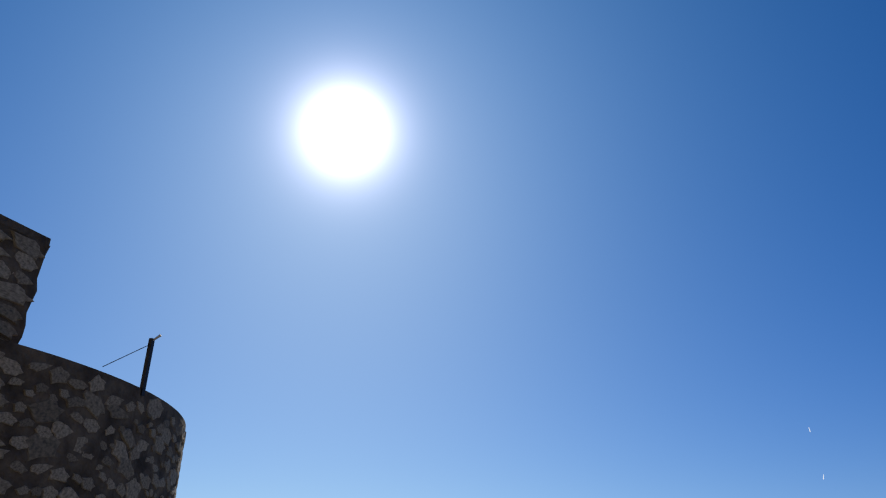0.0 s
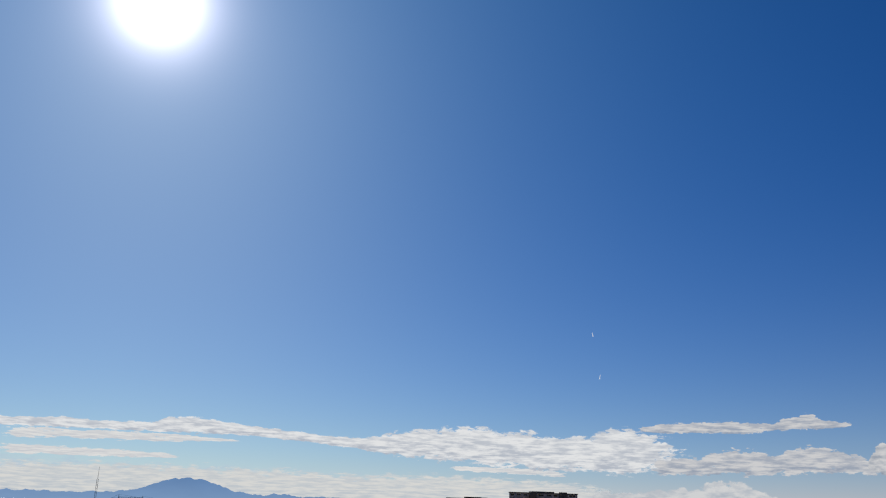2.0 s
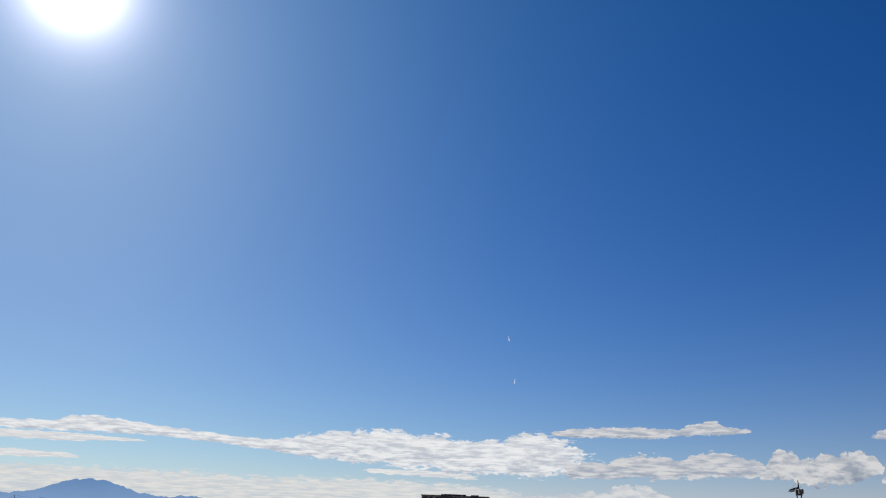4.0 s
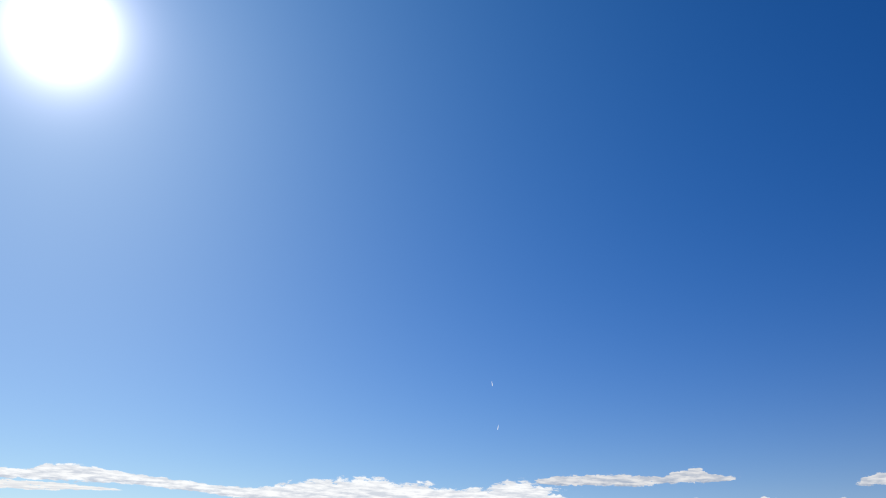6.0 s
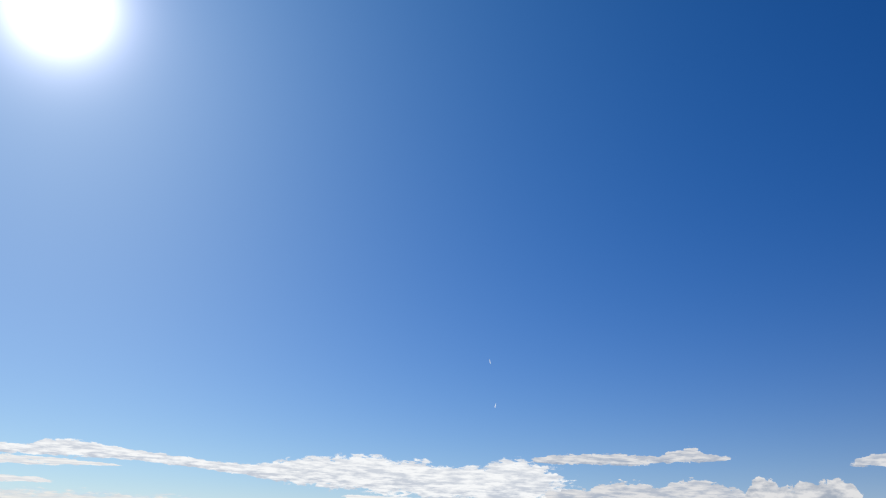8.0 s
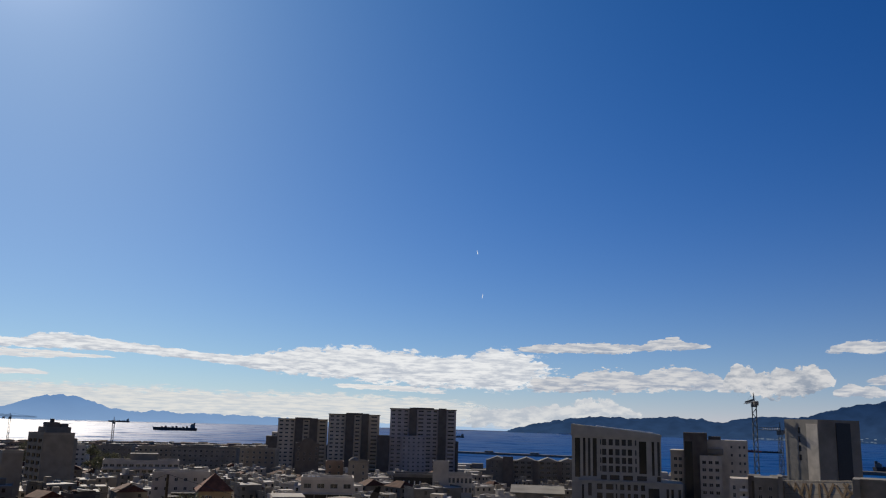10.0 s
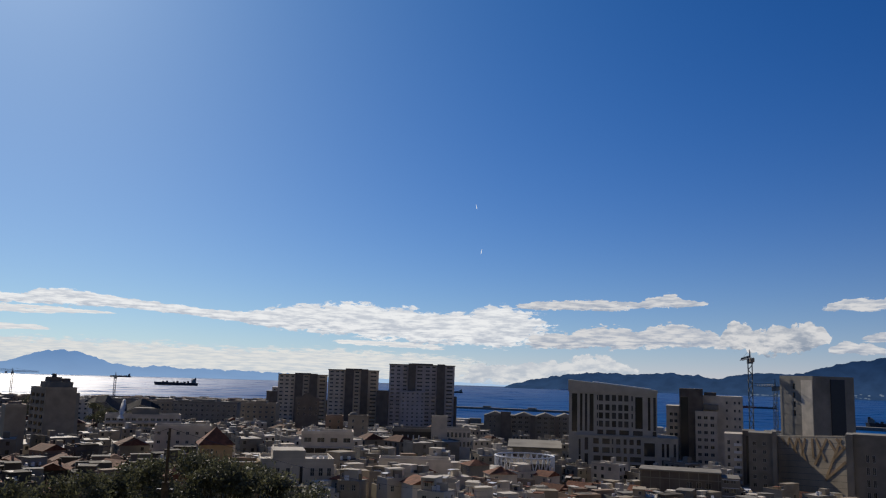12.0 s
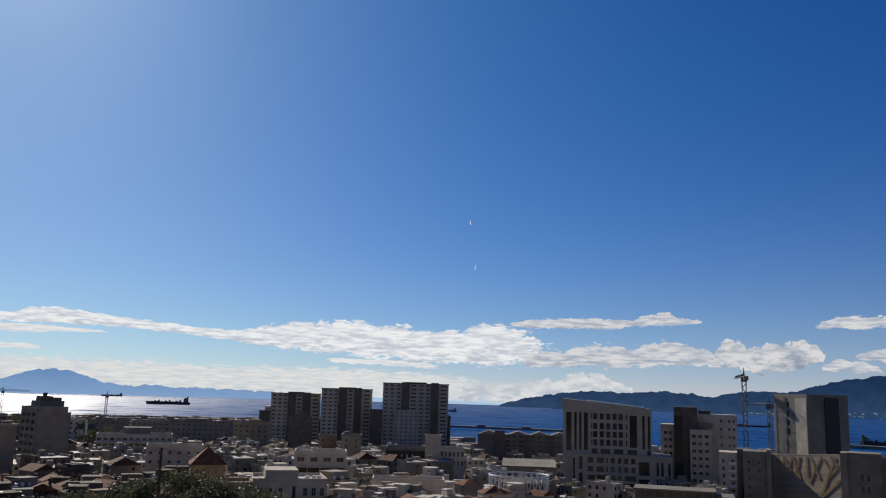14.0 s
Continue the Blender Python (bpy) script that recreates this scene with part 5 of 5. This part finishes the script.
# ---- slope below the terrace ----
def make_tree(name, x, y, height, spread, seed, label, leaf=0.2, count=4200):
    rng = random.Random(seed)
    z0 = ground_z(x, y) - 0.3
    t = thing(name, pose(x, y, z0), label, "tree", "trees below the terrace")
    s = Shape()
    s.tube((0, 0, 0), (0.2, 0.1, height * 0.35), 0.32, 0.22, 8)
    tips = []
    for i in range(9):
        a, e = rng.uniform(0, 6.28), rng.uniform(0.55, 0.95)
        p = Vector((math.cos(a) * spread * rng.uniform(0.4, 0.95), math.sin(a) * spread * rng.uniform(0.4, 0.95), height * e))
        s.tube((0.2, 0.1, height * 0.3), tuple(p), 0.16, 0.04, 5)
        tips.append(p)
    tips.append(Vector((0, 0, height * 0.95)))
    part("trunk", s, BARK, t)
    c = Shape()
    for i in range(count):
        p = rng.choice(tips)
        k = Vector((rng.gauss(0, 1), rng.gauss(0, 1), rng.gauss(0, 0.75))) * spread * 0.26
        q = p + k
        if q.z < height * 0.22:
            continue
        u = Vector((rng.gauss(0, 1), rng.gauss(0, 1), rng.gauss(0, 1))).normalized()
        v = u.orthogonal().normalized()
        l, w = leaf * rng.uniform(0.6, 1.4), leaf * rng.uniform(0.25, 0.5)
        c.face((q - u * l, q - v * w, q + u * l, q + v * w))
    part("crown", c, LEAF, t)


def slope_trees():
    rng = random.Random(21)
    for az, r, top in ((-29, 84, -7.4), (-26.5, 78, -7.3), (-24.2, 86, -7.0), (-22.2, 80, -6.7), (-20, 88, -6.2), (-18.2, 80, -6.0), (-16.2, 86, -5.7), (-14.2, 82, -5.9), (-12.3, 88, -6.4), (-10.4, 84, -7.0), (-8.6, 80, -8.0)):
        p = heading(az + rng.uniform(-0.4, 0.4)) * r
        height = EYE + r * math.tan(radians(top)) - ground_z(p.x, p.y) + 0.3
        make_tree("olive_tree", p.x, p.y, height, rng.uniform(2.3, 3.2), rng.random(), "dark green olive tree with small silvery leaves")
    for az, r, top, sp in ((-22.3, 520, -2.1, 4), (-21.5, 500, -2.6, 5), (-26, 560, -1.9, 5), (-20.3, 505, -2.9, 5), (3.6, 470, -4.6, 4), (15.0, 350, -5.6, 4), (9.0, 360, -5.6, 4), (-31.8, 260, -1.2, 4), (-33, 250, -1.0, 5)):
        p = heading(az) * r
        make_tree("town_tree", p.x, p.y, EYE + r * math.tan(radians(top)) - ground_z(p.x, p.y), sp, rng.random(), "dark bushy tree among the houses", 0.5, 1500)


slope_trees()


def utility_pole():
    p = heading(-17.72) * 27
    t = thing("utility_pole", pose(p.x, p.y, ground_z(p.x, p.y) - 0.3), "weathered wooden utility pole carrying cables", "utility pole")
    top = EYE - 27 * math.tan(radians(3.9)) - ground_z(p.x, p.y) + 0.3
    part("pole", Shape().tube((0, 0, 0), (0, 0, top - 1.6), 0.15, 0.12, 10).tube((0, 0, top - 1.6), (0, 0, top), 0.05, 0.04, 8), BARK, t)
    part("bracket", Shape().box(-0.25, 0.25, -0.05, 0.05, top - 1.9, top - 1.8), METAL, t)
    for end, name in ((heading(-34) * 34, "cable"), (heading(6) * 60, "cable")):
        s = Shape()
        a = Vector((p.x, p.y, ground_z(p.x, p.y) - 0.3 + top))
        b = Vector((end.x, end.y, EYE - (2.0 if end.x < 0 else 7.5)))
        last = a
        for i in range(1, 17):
            u = i / 16
            q = a.lerp(b, u) - Vector((0, 0, 1.0 * 4 * u * (1 - u)))
            s.tube(tuple(last), tuple(q), 0.007, 0.007, 4)
            last = q
        tagged(part(name, s, METAL), "thin sagging black overhead cable", "cable")


utility_pole()


# ---- castle ----
def stone_mesh(seed, flat):
    """One rubble stone: an uneven rounded lump, lying proud of the mortar (its face towards -y)."""
    rng = random.Random(seed)
    s = Shape()
    n = 14
    corner = rng.choice((3, 4, 5))
    rad = [rng.uniform(0.70, 0.95) * (1.28 if i % corner == 0 else 1.0) for i in range(n)]
    rings = []
    for k, (f, y) in enumerate(((1.0, 0.45), (0.96, -0.35), (0.9, -0.6))):
        rings.append([(math.cos(2 * math.pi * i / n) * rad[i] * f, y + rng.uniform(-0.08, 0.08), math.sin(2 * math.pi * i / n) * rad[i] * f * flat) for i in range(n)])
    for a, b in zip(rings, rings[1:]):
        for i in range(n):
            j = (i + 1) % n
            s.face((a[i], b[i], b[j], a[j]))
    s.face(rings[-1][::-1])
    me = s.mesh("stone", RUBBLE)
    return me


def make_castle():
    c = heading(-60.16) * 16
    r, top = 5.76, 52.62
    wall = tagged(new("wall_castle"), "round rubble-stone castle bastion in shade", "castle wall", kind="structure")
    wall.matrix_world = pose(c.x, c.y, 0)
    s = Shape()
    n, rows = 180, 40
    for j in range(rows + 1):
        z = 43 + (top - 43) * j / rows
        for i in range(n):
            a = 2 * math.pi * i / n
            q = noise.fractal((math.cos(a) * r * 2.2, math.sin(a) * r * 2.2, z * 2.2), 1.0, 2.0, 4) * 0.028
            rr = r + (q if j < rows else 0.0)
            s.v.append((math.cos(a) * rr, math.sin(a) * rr, z))
    for j in range(rows):
        for i in range(n):
            k = (i + 1) % n
            s.f.append((j * n + i, j * n + k, (j + 1) * n + k, (j + 1) * n + i))
            s.s.append(0)
    s.f.append(tuple(rows * n + i for i in range(n)))
    s.s.append(0)
    part("mortar_core", s, MORTAR, wall, "dark weathered lime mortar")
    coping = Shape()
    for i in range(n):
        a, b = 2 * math.pi * i / n, 2 * math.pi * (i + 1) / n
        i0, o0 = r - 0.5, r - 0.004
        z0, z1 = top - 0.01, top + 0.05
        pa, pb = (math.cos(a), math.sin(a)), (math.cos(b), math.sin(b))
        coping.face(((pa[0] * o0, pa[1] * o0, z0), (pb[0] * o0, pb[1] * o0, z0), (pb[0] * o0, pb[1] * o0, z1), (pa[0] * o0, pa[1] * o0, z1)))
        coping.face(((pa[0] * o0, pa[1] * o0, z1), (pb[0] * o0, pb[1] * o0, z1), (pb[0] * i0, pb[1] * i0, z1), (pa[0] * i0, pa[1] * i0, z1)))
    part("coping", coping, MORTAR, wall, "rounded mortar coping")
    kinds = [stone_mesh(k, rng_flat) for k, rng_flat in enumerate((0.7, 0.85, 0.6, 0.95, 0.75, 0.8, 0.65))]
    rng = random.Random(11)
    face = math.atan2(-c.y, -c.x)
    z, count, rest = top - 0.2, 0, Shape()
    while z > 49.3:
        u = -0.1 + rng.uniform(0, 0.05)
        while u < 1.38:
            size = rng.choice((0.07, 0.09, 0.12, 0.15, 0.19, 0.24))
            if count < 300:
                a = face + u
                ob = part("stone", rng.choice(kinds), None, wall)
                ob.matrix_basis = Matrix.LocRotScale((math.cos(a) * r, math.sin(a) * r, z + rng.uniform(-0.07, 0.07)), Euler((0, rng.uniform(-0.4, 0.4), a + math.pi / 2)), (size * rng.uniform(0.85, 1.25), 0.03, size * rng.uniform(0.6, 0.95)))
                count += 1
            else:
                a, me = face + u, rng.choice(kinds)
                m = Matrix.LocRotScale((math.cos(a) * r, math.sin(a) * r, z + rng.uniform(-0.07, 0.07)), Euler((0, rng.uniform(-0.4, 0.4), a + math.pi / 2)), (size * 1.05, 0.03, size * 0.8))
                k = len(rest.v)
                rest.v += [tuple(m @ v.co) for v in me.vertices]
                for f in me.polygons:
                    rest.f.append(tuple(k + q for q in f.vertices))
                    rest.s.append(0)
            u += (size * 1.85 + rng.uniform(0.0, 0.04)) / r
        z -= rng.uniform(0.21, 0.27)
    tagged(part("small_stones", rest, RUBBLE, wall), kind="stuff")
    # the higher wall that rises from the bastion
    p, q = heading(-49.72) * 11.05, heading(-53.3) * 10.55
    d = (p - q).normalized()
    high = tagged(new("wall_upper"), "higher squared rubble-stone castle wall in shade", "castle wall", kind="structure")
    high.matrix_world = Matrix.Translation((p.x, p.y, 0)) @ Matrix.Rotation(math.atan2(d.y, d.x), 4, "Z")
    s = Shape()
    top2 = 54.08
    cols, rows = 40, 26
    for j in range(rows + 1):
        for i in range(cols + 1):
            x, zz = -6 + 6 * i / cols, 50 + (top2 - 50) * j / rows
            edge = 0.06 * noise.noise((zz * 5, 0.3, 2)) - 0.1 * (top2 - zz) / 1.5 if i == cols and j < rows else 0
            s.v.append((x + edge, 0.05 * noise.fractal((x * 3, zz * 3, 5), 1.0, 2.0, 4), zz))
    for j in range(rows):
        for i in range(cols):
            a = j * (cols + 1) + i
            s.f.append((a, a + 1, a + cols + 2, a + cols + 1))
            s.s.append(0)
    s.box(-6, -0.22, 0.07, 1.4, 48, top2 - 0.06)
    part("mortar_core", s, MORTAR, high)
    part("coping", Shape().box(-6, -0.01, 0.0, 1.4, top2 - 0.01, top2 + 0.1), MORTAR, high)
    z = top2 - 0.14
    while z > 52.4:
        x = -0.16 - 0.1 * (top2 - z) / 1.5
        while x > -3.2:
            size = rng.uniform(0.15, 0.36)
            ob = part("stone", rng.choice(kinds), None, high)
            ob.matrix_basis = Matrix.LocRotScale((x - size * 0.55, -0.01, z), Euler((0, rng.uniform(-0.15, 0.15), 0)), (size, 0.035, rng.uniform(0.11, 0.15)))
            x -= size * 2 + rng.uniform(-0.02, 0.05)
        z -= rng.uniform(0.2, 0.24)
    # the iron post on the rim, with its wire
    b = heading(-42.2) * 12.25
    t = thing("iron_post", pose(b.x, b.y, top + 0.05), "short dark iron post on the bastion rim", "post")
    part("post", Shape().box(-0.03, 0.03, -0.03, 0.03, -0.1, 0.74), METAL, t)
    part("bolt", Shape().tube((0.0, 0, 0.7), (0.13, 0.02, 0.79), 0.012, 0.02, 6), PALE_METAL, t, "shiny wire clamp")
    e = heading(-44.9) * 11.45 - b
    part("wire", Shape().tube((0, 0, 0.66), (e.x, e.y, 0.05), 0.006, 0.006, 4), METAL, t)


make_castle()


# ---- vapour trails, gull ----
# white glow stands in for sunlight on the trails
VAPOUR = backdrop_mat("vapour", (1, 1, 1), (1, 1, 1), 0, 1, 0.0, 1.0, 0.8)
TRAILS = []
for az, rise, lean in ((2.25, ((0.0, 11.2), (6.5, 11.35), (11.5, 11.73), (14.0, 11.95)), -5), (2.62, ((0.0, 8.35), (6.5, 8.42), (11.5, 8.64), (14.0, 8.8)), 5)):
    ob = part("vapour_trail", Shape().tube((0, 0, -13), (lean * 0.6, 0, 3), 1.9, 1.4, 6).tube((lean * 0.6, 0, 3), (lean, 0, 13), 1.4, 0.5, 6), VAPOUR)
    tagged(ob, "short white vapour trail high in the sky", "vapour trail", "vapour trails", "structure")
    TRAILS.append((ob, az, rise))

FEATHER = surface("white_feather", (0.85, 0.82, 0.77), 0.7, 8, 0.12, 0.1, 60)
GREY_FEATHER = surface("slate_grey_feather", (0.11, 0.10, 0.09), 0.8, 10, 0.2, 0.1, 60)
BLACK_FEATHER = surface("black_wing_tip", (0.02, 0.02, 0.022), 0.6, 10, 0.2, 0, 60)
BEAK = surface("yellow_beak", (0.6, 0.36, 0.05), 0.5, 10, 0.1, 0, 60)


def spindle(rows, n=12):
    """A rounded body through rings: place along y, height, half width, half depth."""
    s = Shape()
    for y, z, a, b in rows:
        for k in range(n):
            t = 2 * math.pi * k / n
            s.v.append((a * math.cos(t), y, z + b * math.sin(t)))
    for i in range(len(rows) - 1):
        for k in range(n):
            j = (k + 1) % n
            s.f.append((i * n + k, i * n + j, (i + 1) * n + j, (i + 1) * n + k))
            s.s.append(0)
    s.f.append(tuple(range(n)))
    s.f.append(tuple((len(rows) - 1) * n + k for k in range(n))[::-1])
    s.s += [0, 0]
    return s


def smooth(ob):
    ob.data.polygons.foreach_set("use_smooth", [True] * len(ob.data.polygons))
    return ob


def wing_panel(side, span, root, tip, sweep, thick, dark_from):
    """A wing segment of overlapping quills: grey above, white below, black from one quill on."""
    s = Shape()
    n = 8
    for i in range(n):
        u0, u1 = i / n, (i + 1) / n
        x0, x1 = side * span * u0, side * span * (u1 + 0.01)
        f0, f1 = sweep * u0 * u0, sweep * u1 * u1
        c0, c1 = (root + (tip - root) * u * u for u in (u0, u1))
        for top in (1, 0):
            z = thick if top else -thick
            pts = [(x0, f0, z), (x1, f1, z), (x1 + side * 0.012, f1 - c1 - 0.02, z * 0.2), (x0, f0 - c0, z * 0.2)]
            s.face(pts if (side > 0) != bool(top) else pts[::-1], 2 if i >= dark_from else (0 if top else 1))
    return s


def make_gull():
    g = thing("gull", pose(3, 14, 46), "white gull with slate-grey wings tipped with black, in flight", "gull")
    smooth(part("body", spindle(((-0.24, 0.02, 0.012, 0.01), (-0.16, 0.01, 0.045, 0.04), (-0.04, 0, 0.07, 0.068), (0.08, 0, 0.068, 0.066), (0.16, 0.015, 0.05, 0.05), (0.21, 0.03, 0.036, 0.038))), FEATHER, g))
    head = smooth(part("head", spindle(((0.19, 0.03, 0.032, 0.034), (0.23, 0.045, 0.036, 0.038), (0.27, 0.045, 0.03, 0.03), (0.295, 0.04, 0.014, 0.014))), FEATHER, g))
    part("beak", Shape().tube((0, 0.285, 0.04), (0, 0.345, 0.028), 0.012, 0.004, 6), BEAK, head, "yellow hooked beak")
    tail = Shape()
    for k in range(-3, 4):
        a = k * 0.11
        tail.box(-0.016, 0.016, -0.17, 0, -0.003 + 0.001 * k, 0.003 + 0.001 * k, 0, pose(0, -0.2, 0.015, 0, 0, math.degrees(a)))
    part("tail", tail, FEATHER, g)
    wings = []
    for side in (-1, 1):
        w = part("wing", wing_panel(side, 0.30, 0.23, 0.22, 0.07, 0.014, 9), (GREY_FEATHER, FEATHER, BLACK_FEATHER), g)
        w.matrix_basis = pose(side * 0.05, 0.10, 0.035)
        tip = part("wing_tip", wing_panel(side, 0.38, 0.22, 0.05, -0.13, 0.009, 4), (GREY_FEATHER, FEATHER, BLACK_FEATHER), w, "black-tipped outer wing")
        tip.matrix_basis = pose(side * 0.30, 0.07, 0)
        wings.append((side, w, tip))
    return g, wings


GULL, WINGS = make_gull()


def motions():
    """The gull climbs into view, turns, and glides off over the roofs; the vapour trails climb slowly."""
    way = [
        (0.0, (6.4, 23.0, 42.6), 20, 0, 80), (5.0, (5.6, 23.0, 42.6), 20, 0, 85), (9.3, (2.6, 24.0, 43.5), 20, 0, 85), (9.8, (-1.0, 24.6, 45.2), 25, -20, 80),
        (10.0, (-1.99, 24.78, 47.36), 20, -20, 75), (10.1, (-2.79, 25.78, 48.11), 15, -20, 75), (10.2, (-3.76, 27.69, 48.25), 10, -30, 80),
        (10.3, (-4.74, 28.58, 48.64), 10, -50, 80), (10.4, (-5.80, 29.41, 48.91), -5, -45, 85), (10.5, (-6.64, 28.94, 49.26), 22, 20, 85), (10.6, (-6.22, 24.21, 49.65), 35, -10, 125),
        (10.7, (-5.47, 19.24, 49.73), 45, 0, 135), (10.8, (-5.05, 16.75, 49.89), 40, 0, 130), (10.9, (-5.41, 16.6, 49.87), 35, 10, 80), (11.0, (-5.50, 16.0, 49.78), 25, 22, 42),
        (11.1, (-5.70, 16.2, 49.76), 25, 16, 50), (11.2, (-5.72, 15.7, 49.62), 15, 13, 50), (11.3, (-5.65, 15.2, 49.47), 20, 45, 66), (11.4, (-5.95, 15.8, 49.32), 12, 15, 52),
        (11.5, (-6.21, 16.34, 49.16), 8, -6, 42), (11.7, (-6.05, 15.87, 49.19), 28, 0, 20), (12.0, (-6.18, 16.35, 49.16), 28, 4, 18), (12.3, (-7.43, 19.62, 49.05), 33, -4, 22),
        (12.5, (-9.99, 26.13, 48.76), 50, 0, 24), (12.7, (-11.14, 28.90, 48.61), 55, 0, 24), (13.0, (-12.25, 31.68, 48.48), 58, 0, 24), (13.5, (-12.94, 33.56, 48.40), 58, 0, 24), (14.0, (-14.04, 34.19, 48.31), 58, 0, 24),
    ]
    for ob, az, rise in TRAILS:
        walk(ob, [(t, Matrix.Translation(heading(az, el) * 4700 + Vector((0, 0, EYE)))) for t, el in rise])
    walk(GULL, [(t, pose(*p, pitch, roll, yaw)) for t, p, pitch, roll, yaw in way])
    beat = [(0.0, 10, -10), (5.0, 15, -10), (9.3, 20, -10), (9.8, 35, 10), (10.0, 50, 15), (10.1, 5, -25), (10.2, -20, -20), (10.3, 55, 10), (10.4, 60, 10), (10.5, 37, 3), (10.6, 30, -10), (10.7, 45, 5), (10.8, 45, 10), (10.9, 60, 10), (11.0, 80, 8),
            (11.1, 45, 10), (11.2, 33, 2), (11.3, 62, 20), (11.4, 35, -5), (11.5, 70, 8), (11.7, 26, -34), (12.0, 28, -40), (12.3, 15, -55), (12.5, -45, -60), (12.7, -45, -55), (13.0, -30, -45), (13.5, -28, -45), (14.0, -28, -45)]
    for side, w, tip in WINGS:
        walk(w, [(t, pose(side * 0.05, 0.10, 0.035, 0, -side * a, 0)) for t, a, _ in beat])
        walk(tip, [(t, pose(side * 0.30, 0.07, 0, 0, -side * b, 0)) for t, _, b in beat])


motions()
